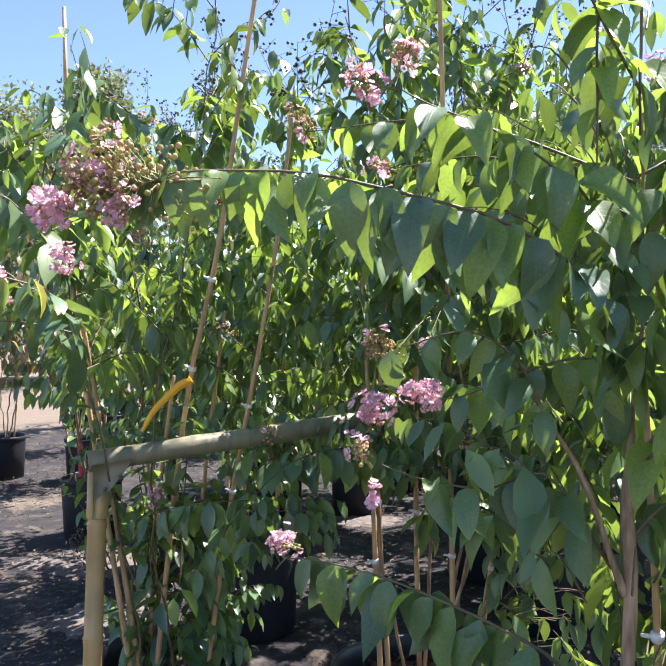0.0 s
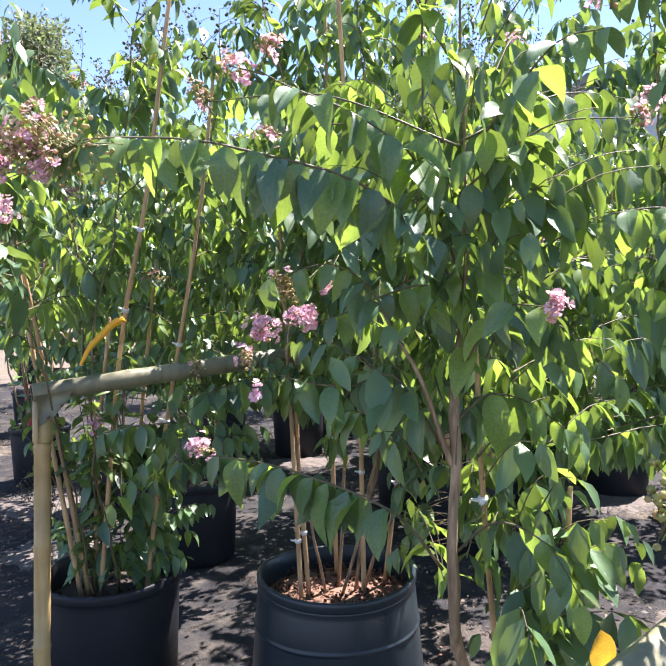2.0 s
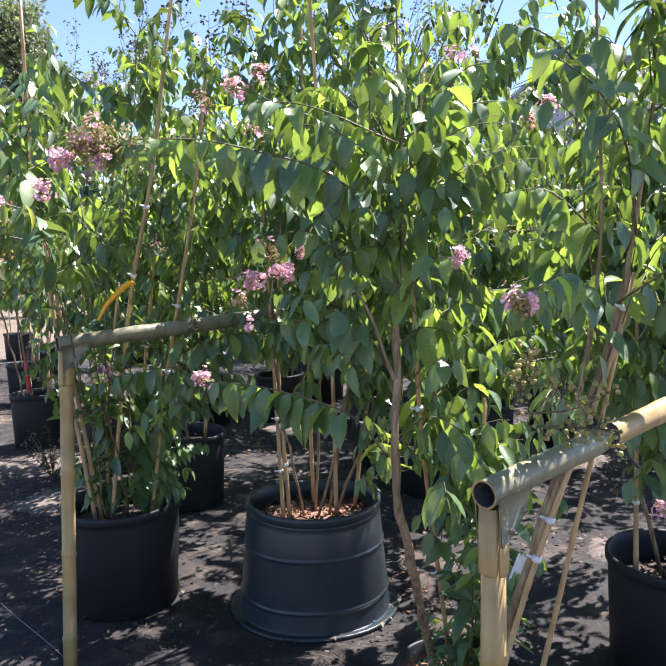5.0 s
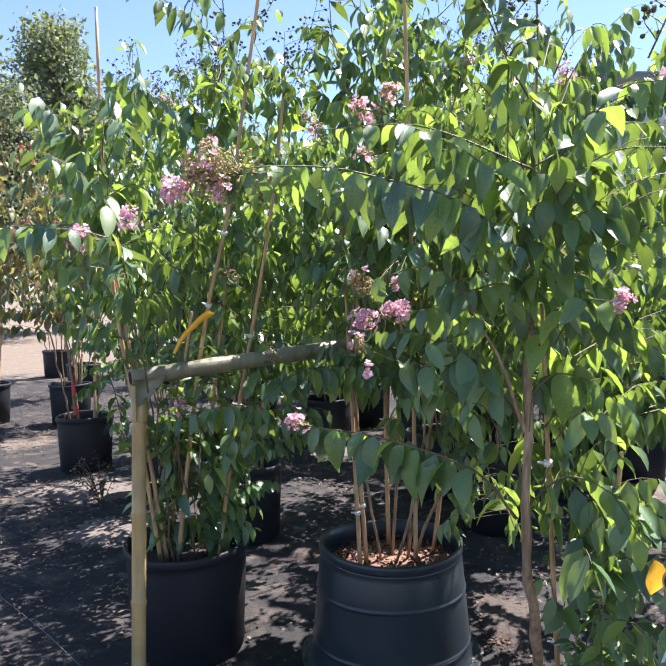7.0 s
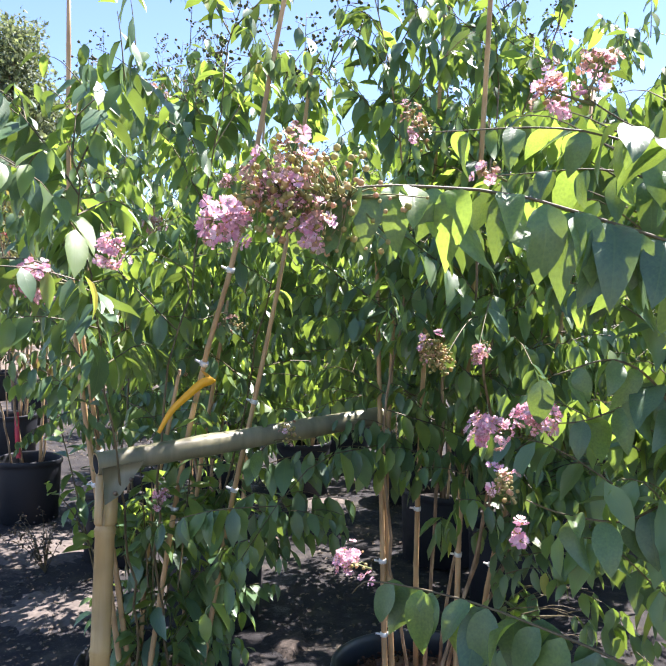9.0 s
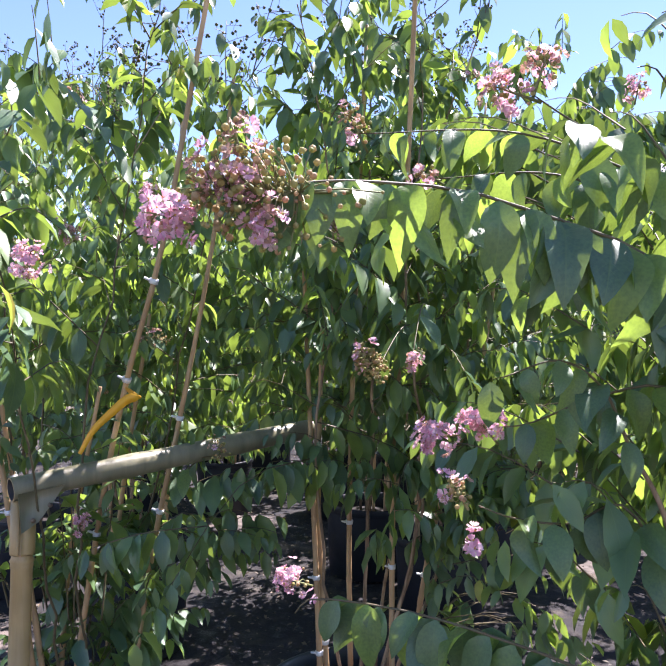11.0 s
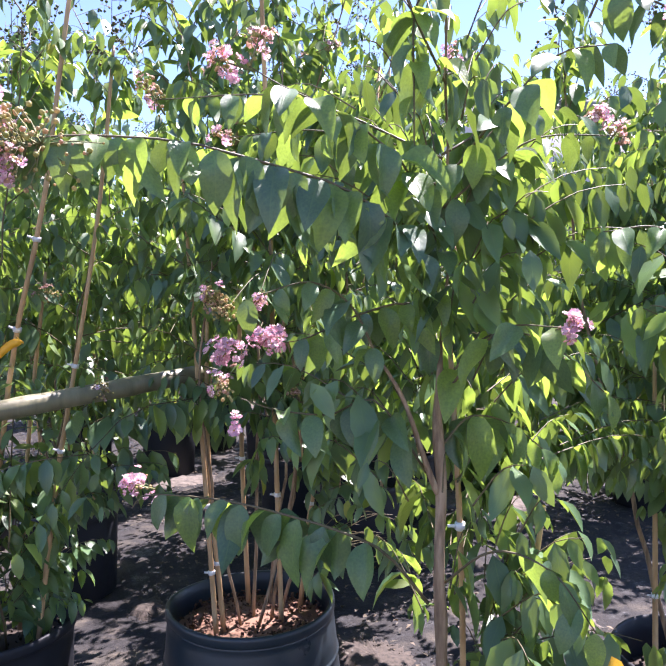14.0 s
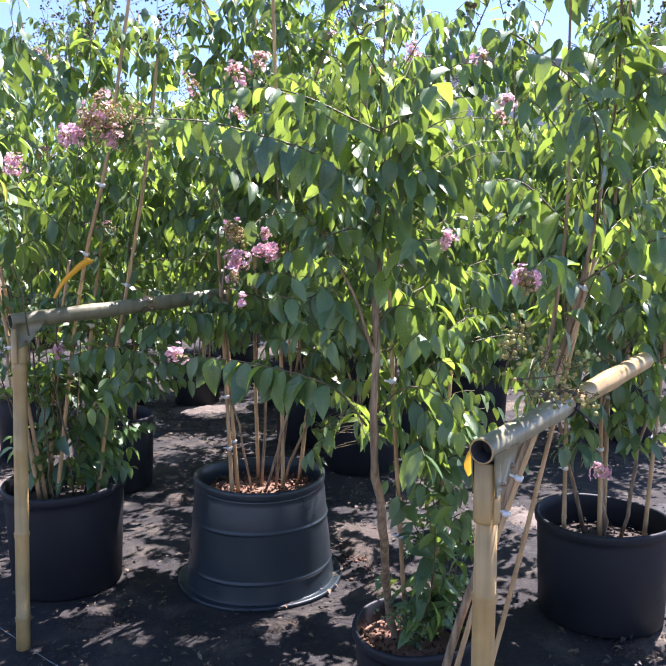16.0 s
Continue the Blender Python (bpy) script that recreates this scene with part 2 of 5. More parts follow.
def ground_material():
    """Dark, partly wet nursery yard with dusty sand patches and fine grit."""
    m, n, l, b = material("dark_yard_ground")
    big = noise_node(n, l, 0.55, 5.0, 0.6)
    mid = noise_node(n, l, 4.5, 6.0, 0.65)
    fine = noise_node(n, l, 70.0, 4.0, 0.7)
    dark = ramp(n, [(0.3, (0.018, 0.018, 0.020)), (0.52, (0.036, 0.033, 0.032)), (0.66, (0.078, 0.067, 0.054)), (0.82, (0.15, 0.125, 0.098))])
    l.new(mid.outputs["Fac"], dark.inputs["Fac"])
    sand = ramp(n, [(0.25, (0.10, 0.082, 0.064)), (0.75, (0.22, 0.176, 0.128))])
    l.new(fine.outputs["Fac"], sand.inputs["Fac"])
    add = n.new("ShaderNodeMath")
    add.operation = "MULTIPLY_ADD"
    add.inputs[1].default_value = 0.35
    l.new(mid.outputs["Fac"], add.inputs[0])
    l.new(big.outputs["Fac"], add.inputs[2])
    # the yard turns sandier away from the pot rows
    # behind the camera this unseen pale ground is added to bounce light forward
    geo = n.new("ShaderNodeNewGeometry")
    dist = n.new("ShaderNodeVectorMath")
    dist.operation = "DISTANCE"
    dist.inputs[1].default_value = (2.0, 6.6, 0.0)
    l.new(geo.outputs["Position"], dist.inputs[0])
    far = n.new("ShaderNodeMapRange")
    far.inputs["From Min"].default_value = 7.6
    far.inputs["From Max"].default_value = 10.5
    far.inputs["To Min"].default_value = -0.03
    far.inputs["To Max"].default_value = 0.34
    l.new(dist.outputs["Value"], far.inputs["Value"])
    tot = n.new("ShaderNodeMath")
    l.new(add.outputs[0], tot.inputs[0])
    l.new(far.outputs[0], tot.inputs[1])
    mask = ramp(n, [(0.73, (0, 0, 0)), (0.79, (0.6, 0.6, 0.6)), (0.88, (1, 1, 1))])
    l.new(tot.outputs[0], mask.inputs["Fac"])
    col = mix_color(n, l, "MIX", mask.outputs["Color"], dark.outputs["Color"], sand.outputs["Color"])
    grit = ramp(n, [(0.3, (0.7, 0.7, 0.7)), (0.7, (1.25, 1.25, 1.25))])
    l.new(fine.outputs["Fac"], grit.inputs["Fac"])
    col = mix_color(n, l, "MULTIPLY", 1.0, col, grit.outputs["Color"])
    l.new(col, b.inputs["Base Color"])
    b.inputs["Specular IOR Level"].default_value = 0.25
    wet = ramp(n, [(0.34, (0.38, 0.38, 0.38)), (0.44, (0.9, 0.9, 0.9))])
    l.new(mid.outputs["Fac"], wet.inputs["Fac"])
    l.new(wet.outputs["Color"], b.inputs["Roughness"])
    bump(n, l, fine.outputs["Fac"], b, 0.5, 0.012)
    return m


GROUND = ground_material()


def painted(name, a, b2, rough=0.7, scale=3.0):
    m, n, l, b = material(name)
    f = noise_node(n, l, scale, 5.0)
    r = ramp(n, [(0.3, a), (0.7, b2)])
    l.new(f.outputs["Fac"], r.inputs["Fac"])
    l.new(r.outputs["Color"], b.inputs["Base Color"])
    b.inputs["Roughness"].default_value = rough
    bump(n, l, f.outputs["Fac"], b, 0.1)
    return m


DIRT = painted("brown_sandy_dirt", (0.028, 0.022, 0.017), (0.082, 0.063, 0.049), 0.9, 60.0)
SAND = painted("dusty_sand", (0.075, 0.062, 0.052), (0.16, 0.132, 0.11), 0.9, 30.0)
WALL = painted("pale_grey_wall", (0.42, 0.43, 0.44), (0.52, 0.52, 0.52))
ROOF = painted("dark_grey_roof", (0.12, 0.15, 0.14), (0.19, 0.21, 0.20), 0.5)

# ---- mesh helpers ----
rng = np.random.default_rng(7)


def mesh_np(name, verts, tris, mats, uvs=None, index=None, smooth=True):
    """A mesh from arrays of corners and triangles; index: material of each triangle."""
    me = bpy.data.meshes.new(name)
    verts, tris = np.asarray(verts, np.float32), np.asarray(tris, np.int32)
    me.vertices.add(len(verts))
    me.vertices.foreach_set("co", verts.ravel())
    me.loops.add(tris.size)
    me.loops.foreach_set("vertex_index", tris.ravel())
    me.polygons.add(len(tris))
    me.polygons.foreach_set("loop_start", np.arange(0, tris.size, 3, dtype=np.int32))
    me.polygons.foreach_set("use_smooth", np.full(len(tris), smooth))
    for m in mats:
        me.materials.append(m)
    if index is not None:
        me.polygons.foreach_set("material_index", np.asarray(index, np.int32))
    if uvs is not None:
        layer = me.uv_layers.new(name="UVMap")
        layer.data.foreach_set("uv", np.asarray(uvs, np.float32)[tris.ravel()].ravel())
    me.update(calc_edges=True)
    me.validate()
    return me


class Soup:
    """Collects pieces of one mesh."""

    def __init__(self):
        self.v, self.t, self.m, self.uv, self.n = [], [], [], [], 0

    def add(self, v, t, mat=0, uv=None):
        v, t = np.asarray(v, float), np.asarray(t, int)
        self.v.append(v)
        self.t.append(t + self.n)
        self.m.append(np.full(len(t), mat))
        self.uv.append(np.zeros((len(v), 2)) if uv is None else np.asarray(uv))
        self.n += len(v)

    def many(self, v0, t0, frames, mat=0, uv0=None):
        """Copies of one piece under many 3x4 poses, given as (n,3,3) and (n,3)."""
        rot, at = frames
        k = len(rot)
        if not k:
            return
        v = np.einsum("nij,pj->npi", rot, v0) + at[:, None, :]
        t = (t0[None] + (np.arange(k) * len(v0))[:, None, None]).reshape(-1, 3)
        self.add(v.reshape(-1, 3), t, mat, None if uv0 is None else np.tile(uv0, (k, 1)))

    def mesh(self, name, mats, smooth=True):
        return mesh_np(name, np.concatenate(self.v), np.concatenate(self.t), mats, np.concatenate(self.uv), np.concatenate(self.m), smooth)


def thing(name, label, category, at=(0, 0, 0), group="", kind=""):
    ob = new(name)
    ob.location = at
    ob.empty_display_size = 0.1
    return tagged(ob, label, category, group, kind)


def unit(v):
    return v / max(np.linalg.norm(v), 1e-9)


def smooth_path(pts, n):
    """A Catmull-Rom curve through the points, in n even steps of its parameter."""
    p = np.asarray(pts, float)
    p = np.vstack([2 * p[0] - p[1], p, 2 * p[-1] - p[-2]])
    out = []
    for u in np.linspace(0, len(p) - 3 - 1e-6, n):
        i, f = int(u), u - int(u)
        a, b, c, d = p[i:i + 4]
        out.append(0.5 * (2 * b + (c - a) * f + (2 * a - 5 * b + 4 * c - d) * f * f + (3 * b - a - 3 * c + d) * f ** 3))
    return np.array(out)


def tube(path, radii, sides=7, cap=True):
    """A tapered round stick along a path."""
    path, k = np.asarray(path, float), len(path)
    radii = np.broadcast_to(radii, (k,))
    tang = np.gradient(path, axis=0)
    v, side = [], None
    for i in range(k):
        t = unit(tang[i])
        if side is None:
            side = unit(np.cross(t, (0.31, 0.95, 0.05) if abs(t[2]) > 0.5 else (0, 0, 1)))
        side = unit(side - t * (side @ t))
        up = np.cross(t, side)
        a = np.linspace(0, 2 * np.pi, sides, endpoint=False)
        v.append(path[i] + radii[i] * (np.cos(a)[:, None] * side + np.sin(a)[:, None] * up))
    v = np.concatenate(v)
    t = []
    for i in range(k - 1):
        for j in range(sides):
            a, b = i * sides + j, i * sides + (j + 1) % sides
            t += [(a, b, b + sides), (a, b + sides, a + sides)]
    if cap:
        v = np.vstack([v, path[0], path[-1]])
        c0, c1, z = len(v) - 2, len(v) - 1, (k - 1) * sides
        for j in range(sides):
            t += [(c0, (j + 1) % sides, j), (c1, z + j, z + (j + 1) % sides)]
    return v, np.array(t)


def lathe(profile, sides=40):
    """A turned body round z from (radius, height) pairs."""
    v, t = [], []
    for r, z in profile:
        a = np.linspace(0, 2 * np.pi, sides, endpoint=False)
        v.append(np.stack([r * np.cos(a), r * np.sin(a), np.full(sides, z)], 1))
    for i in range(len(profile) - 1):
        for j in range(sides):
            a, b = i * sides + j, i * sides + (j + 1) % sides
            t += [(a, b, b + sides), (a, b + sides, a + sides)]
    return np.concatenate(v), np.array(t)


def leaf_shape(rows, half, fold, bend, wave=0.0, cols=1, phase=0.0):
    """A pointed leaf, one long, along +x with its face up; folded along the midrib and bent down."""
    us = np.linspace(0, 1, rows + 2)
    v, uv, t = [(0, 0, 0)], [(0.5, 0)], []
    side = [c / cols for c in range(-cols, cols + 1)]
    for u in us[1:-1]:
        w = half * (np.sin(np.pi * u ** 0.82) ** 0.8)
        for s in side:
            y = s * w
            z = fold * abs(y) - bend * u * u + wave * abs(s) * math.sin(9 * u + phase + (2 if s > 0 else 0))
            v.append((u * (1 - 0.25 * bend * u), y, z))
            uv.append((0.5 + 0.5 * s, u))
    v.append((1 - 0.25 * bend, 0, -bend * 1.05))
    uv.append((0.5, 1))
    m, last = len(side), len(v) - 1
    for c in range(m - 1):
        t += [(0, 1 + c + 0, 2 + c)][::-1]
        t[-1] = (0, 2 + c, 1 + c)[::-1]
        e = 1 + (rows - 1) * m
        t.append((last, e + c + 1, e + c))
    for r in range(rows - 1):
        for c in range(m - 1):
            a = 1 + r * m + c
            t += [(a, a + m, a + 1), (a + 1, a + m, a + m + 1)]
    v, t = np.array(v), np.array(t)
    # all faces up
    n = np.cross(v[t[:, 1]] - v[t[:, 0]], v[t[:, 2]] - v[t[:, 0]])
    flip = n[:, 2] < 0
    t[flip] = t[flip][:, ::-1]
    return v, t, np.array(uv)


LEAVES = [leaf_shape(3, 0.21, 0.3, 0.12), leaf_shape(3, 0.20, 0.5, 0.32), leaf_shape(3, 0.225, 0.15, 0.22, 0.03), leaf_shape(3, 0.185, 0.7, 0.10)]
LEAVES_TINY = [leaf_shape(1, 0.28, 0.25, 0.14), leaf_shape(1, 0.25, 0.5, 0.28)]
LEAVES_FAR = [leaf_shape(2, 0.24, 0.25, 0.14), leaf_shape(2, 0.22, 0.5, 0.28)]
LEAVES_FINE = [leaf_shape(7, 0.255, 0.25, 0.36, 0.026, 2, p) for p in (0, 1.3)] + [leaf_shape(7, 0.24, 0.55, 0.50, 0.034, 2, 2.0), leaf_shape(7, 0.27, 0.12, 0.58, 0.038, 2, 4.0), leaf_shape(7, 0.245, 0.8, 0.28, 0.04, 2, 3.1), leaf_shape(7, 0.235, 0.4, 0.70, 0.045, 2, 5.2)]
BALL = None


def ball():
    bm = bmesh.new()
    bmesh.ops.create_icosphere(bm, subdivisions=1, radius=1)
    v = np.array([x.co for x in bm.verts])
    t = np.array([[x.index for x in f.verts] for f in bm.faces])
    bm.free()
    return v, t


BALL = ball()


def floret():
    """One crinkled flower: six ruffled fan-shaped petals on narrow claws."""
    r = np.random.default_rng(3)
    v, t = [], []
    for k in range(6):
        a = k * math.pi / 3 + r.normal(0, 0.12)
        d, s = np.array((math.cos(a), math.sin(a), 0)), np.array((-math.sin(a), math.cos(a), 0))
        z = np.array((0, 0, 1.0))
        b = len(v)
        lift = r.uniform(0.05, 0.45)
        v += [d * 0.06, d * 0.62 + z * (lift + 0.02)]
        rim = 7
        for i in range(rim):
            w = (i / (rim - 1) - 0.5) * 4.3
            q = d * (0.64 + 0.40 * math.cos(w * 0.5) * math.cos(w * 0.42)) + s * 0.44 * math.sin(w * 0.5)
            v.append(q + z * (lift + (0.16 if i % 2 else -0.12) * r.uniform(0.6, 1.3)))
        t += [(b + 1, b + 2 + i, b + 3 + i) for i in range(rim - 1)] + [(b, b + 2, b + 1), (b, b + 1, b + 1 + rim)]
    return np.array(v), np.array(t)


FLORET = floret()


def frames_from(x, up, size):
    """Turns whose first axis is x and whose third leans to up, scaled."""
    x = x / np.linalg.norm(x, axis=1, keepdims=True)
    y = np.cross(up, x)
    y /= np.maximum(np.linalg.norm(y, axis=1, keepdims=True), 1e-6)
    z = np.cross(x, y)
    return np.stack([x, y, z], 2) * np.asarray(size).reshape(-1, 1, 1)


def random_turns(r, n, size):
    x = r.normal(size=(n, 3))
    return frames_from(x, r.normal(size=(n, 3)), size)


def leaf_poses(r, path, size, pitch, hang, start=0.12, end=1.0, up_tilt=0.0):
    """Places of paired leaves along a twig: (turns, points). hang: 0 spread flat, 1 hanging down."""
    seg = np.linalg.norm(np.diff(path, axis=0), axis=1)
    s = np.concatenate([[0], np.cumsum(seg)])
    n = max(2, int(s[-1] * (end - start) / pitch))
    tang = np.gradient(path, axis=0)
    u = s[-1] * (start + (end - start) * (np.arange(n) + r.uniform(-0.2, 0.2, n)) / (n - 1))
    u = np.clip(u, 0, s[-1])
    p = np.stack([np.interp(u, s, path[:, c]) for c in range(3)], 1)
    t = np.stack([np.interp(u, s, tang[:, c]) for c in range(3)], 1)
    t /= np.maximum(np.linalg.norm(t, axis=1, keepdims=True), 1e-9)
    side = np.cross(t, (0, 0, 1.0))
    steep = np.linalg.norm(side, axis=1) <= 0.25
    side[steep] = np.cross(t[steep], r.normal(size=(int(steep.sum()), 3)))
    side /= np.maximum(np.linalg.norm(side, axis=1, keepdims=True), 1e-9)
    k = 2 * n
    q = np.tile([-1.0, 1.0], n)[:, None]
    p, t, side, u = (np.repeat(a, 2, axis=0) for a in (p, t, side, u))
    h = (hang + 0.06 + r.normal(0, 0.2, k))[:, None]
    x = q * side * (1 - 0.62 * h) + t * (0.32 + r.normal(0, 0.26, (k, 1))) + r.normal(0, 0.16, (k, 3))
    x[:, 2] += -1.05 * h[:, 0] + up_tilt
    up = q * side * (0.9 * h) + t * 0.25 + r.normal(0, 0.34, (k, 3)) + (0, 0, 1.0)
    at = p + t * r.normal(0, 0.007, (k, 1))
    sz = size * (0.62 + 0.38 * np.sin(np.pi * np.minimum(1, 0.25 + 0.75 * u / s[-1]))) * r.uniform(0.68, 1.2, k)
    stay = r.random(k) > 0.06
    return frames_from(x[stay], up[stay], sz[stay]), at[stay]


# gaps in the leafwork: boxes that stay free of leaves, and spots that the sun reaches (x, y, z, width)
CLEAR_BOXES = [((-0.66, 1.20, 1.22), (-0.36, 2.02, 1.45)), ((-0.68, 1.25, 1.10), (-0.06, 2.14, 1.30)), ((0.01, 0.75, 1.37), (0.23, 1.12, 1.49)), ((0.30, 0.70, 0.98), (0.50, 1.02, 1.42)), ((0.73, 0.50, 1.05), (0.95, 0.76, 1.60))]
SUN_SPOTS = [(-0.58, 2.0, 1.21, 0.045), (-0.49, 2.045, 1.215, 0.05), (-0.40, 2.09, 1.22, 0.045), (-0.06, 2.27, 1.25, 0.05), (-0.45, 1.92, 1.36, 0.07), (0.53, 2.18, 0.30, 0.16), (0.55, 2.22, 0.15, 0.10), (0.53, 2.2, 0.43, 0.10), (0.56, 2.28, 0.30, 0.10),
             (0.30, 2.30, 0.41, 0.10), (0.13, 1.15, 1.42, 0.07), (-0.09, 1.41, 1.13, 0.06), (0.74, 2.02, 0.0, 0.10), (1.02, 0.92, 1.08, 0.12), (0.52, 0.385, 1.41, 0.07), (-0.63, 1.42, 1.63, 0.07), (2.2, 4.5, 0.0, 0.3), (0.2, 5.85, 0.0, 0.3), (0.5, 5.9, 0.0, 0.2),
             (0.30, 0.98, 1.66, 0.11), (0.42, 0.98, 1.86, 0.09), (0.18, 0.92, 1.66, 0.09), (0.62, 1.0, 1.7, 0.10)]


def dapple():
    """Small chance gaps that let flecks of sun down to the ground round the pots."""
    r = np.random.default_rng(404)
    for x0, x1, y0, y1, n in ((-0.50, 0.12, 1.75, 3.6, 34), (0.15, 0.55, 1.70, 1.95, 8), (0.58, 1.05, 1.7, 3.2, 9), (1.15, 1.95, 1.15, 1.65, 4)):
        for _ in range(n):
            SUN_SPOTS.append((r.uniform(x0, x1), r.uniform(y0, y1), 0.0, r.uniform(0.05, 0.08)))


dapple()
SPOTS = np.array(SUN_SPOTS)


def open_places(at, sun=True):
    """False for leaf places that would close one of the gaps."""
    ok = np.ones(len(at), bool)
    for lo, hi in CLEAR_BOXES:
        ok &= ~((at > lo) & (at < hi)).all(axis=1)
    if not sun:
        return ok
    up = at[:, 2:3] - SPOTS[:, 2]
    off = np.hypot(at[:, 0:1] - SPOTS[:, 0] - up * (ca * ce / se), at[:, 1:2] - SPOTS[:, 1] - up * (sa * ce / se))
    return ok & ~((up > 0.02) & (off < SPOTS[:, 3])).any(axis=1)


def scatter_leaves(soup, r, poses, shapes=LEAVES, mat=0):
    rot, at = poses
    ok = open_places(at)
    rot, at = rot[ok], at[ok]
    if not len(at):
        return
    pick = r.integers(0, len(shapes), len(at))
    for k, (v, t, uv) in enumerate(shapes):
        sel = pick == k
        if sel.any():
            soup.many(v, t, (rot[sel], at[sel]), mat, uv)


def panicle(r, parent, tip, way, size, bloom=0.7, old=0.25, buds=24, name="flower_head", label="", petal=None, squash=0.8, bud=(0.002, 0.0042)):
    """A branching flower head: twiglets, crinkled flowers and round buds, as one part."""
    s = Soup()
    way = unit(np.asarray(way, float))
    tip = np.asarray(tip, float)
    n = max(6, int(bloom * (900 if old <= 0.3 else 650) * size))
    v, t = tube([tip - way * size * 0.5, tip, tip + way * size * 0.7], [0.0022, 0.0016, 0.0008], 5)
    s.add(v, t, 3)
    pts = []
    total = n + buds
    for i in range(total):
        f = r.random() ** 0.8
        out = unit(r.normal(size=3) * (1, 1, 0.85))
        rad = size * 0.52 * (1 - 0.45 * f) * r.uniform(0.55, 1.0)
        pts.append(tip + way * size * (f - 0.15) * 0.9 * squash + out * rad)
    pts = np.array(pts)
    for p in pts[n::2]:
        base = tip + way * min(0.8 * size, max(0.0, float((p - tip) @ way) - 0.12 * size))
        v, t = tube([base, (base + p) / 2 + r.normal(0, 0.004, 3), p], [0.0011, 0.0009, 0.0007], 3, False)
        s.add(v, t, 3)
    hub = pts[: max(4, n // 5)]
    fl = hub[r.integers(0, len(hub), n)] + r.normal(0, 0.008, (n, 3))
    out = fl - (tip + way * size * 0.25) + (0, 0, 0.01)
    z = out / np.maximum(np.linalg.norm(out, axis=1, keepdims=True), 1e-6)
    fr = frames_from(np.cross(z, r.normal(size=(n, 3))), z + r.normal(0, 0.45, (n, 3)), r.uniform(0.0062, 0.0108, n))
    gone = r.random(n) < old
    s.many(*FLORET, (fr[~gone], fl[~gone]), 0)
    s.many(*FLORET, (fr[gone] * 0.75, fl[gone]), 1)
    eye = fl[~gone] + z[~gone] * 0.0016
    s.many(*BALL, (random_turns(r, len(eye), r.uniform(0.0008, 0.0017, len(eye))), eye), 4)
    b = pts[n:]
    s.many(*BALL, (random_turns(r, len(b), r.uniform(*bud, len(b))), b), 2)
    return part(name, s.mesh(name, [petal or PETAL, PETAL_OLD, BUD, TWIG_GREEN, STAMEN]), parent, label)


def seed_head(r, parent, tip, way, size, count=26, mat=None, name="seed_head", label="", ball_size=1.0):
    """A loose spire of thin twiglets that carry round seed capsules."""
    s = Soup()
    way = unit(np.asarray(way, float))
    tip = np.asarray(tip, float)
    main = smooth_path([tip - way * size * 0.1, tip + way * size * 0.5 + r.normal(0, 0.01, 3), tip + way * size], 6)
    s.add(*tube(main, np.linspace(0.0022, 0.0009, 6), 5), 1)
    per = 4
    for i in range(max(2, count // per)):
        f = (i + 0.5) / max(2, count // per)
        b = tip + way * size * f
        out = unit(np.cross(way, r.normal(size=3)) + way * 0.55)
        ln = size * (0.5 - 0.32 * f) * r.uniform(0.7, 1.2)
        e = b + out * ln
        s.add(*tube([b, (b + e) / 2 + r.normal(0, 0.004, 3), e], [0.0014, 0.001, 0.0008], 4, False), 1)
        for k in range(per):
            g = b + out * ln * r.uniform(0.35, 1.02)
            q = g + r.normal(0, 0.012, 3)
            s.add(*tube([g, q], [0.0008, 0.0007], 3, False), 1)
            s.many(*BALL, (random_turns(r, 1, r.uniform(0.0045, 0.0068, 1) * ball_size), q[None]), 0)
    return part(name, s.mesh(name, [mat or CAPSULE, TWIG]), parent, label)


def part(name, me, parent, label="", kind=""):
    """Hangs a mesh, given in the world's places, under a thing or one of its parts."""
    ob = new(name, me)
    ob.parent = parent
    if parent.parent is None:
        ob.matrix_parent_inverse = Matrix.Translation(parent.location).inverted()
    return tagged(ob, label, kind=kind)


def piece(name, tube_or_soup, mats, parent, label=""):
    s = tube_or_soup
    if not isinstance(s, Soup):
        s = Soup()
        s.add(*tube_or_soup)
    return part(name, s.mesh(name, mats), parent, label)


def box(lo, hi):
    (a, b, c), (d, e, f) = lo, hi
    v = np.array([(a, b, c), (d, b, c), (d, e, c), (a, e, c), (a, b, f), (d, b, f), (d, e, f), (a, e, f)], float)
    q = [(0, 3, 2, 1), (4, 5, 6, 7), (0, 1, 5, 4), (1, 2, 6, 5), (2, 3, 7, 6), (3, 0, 4, 7)]
    return v, np.array([t for a, b, c, d in q for t in ((a, b, c), (a, c, d))])


CHIP = box((-0.5, -0.5, -0.5), (0.5, 0.5, 0.5))

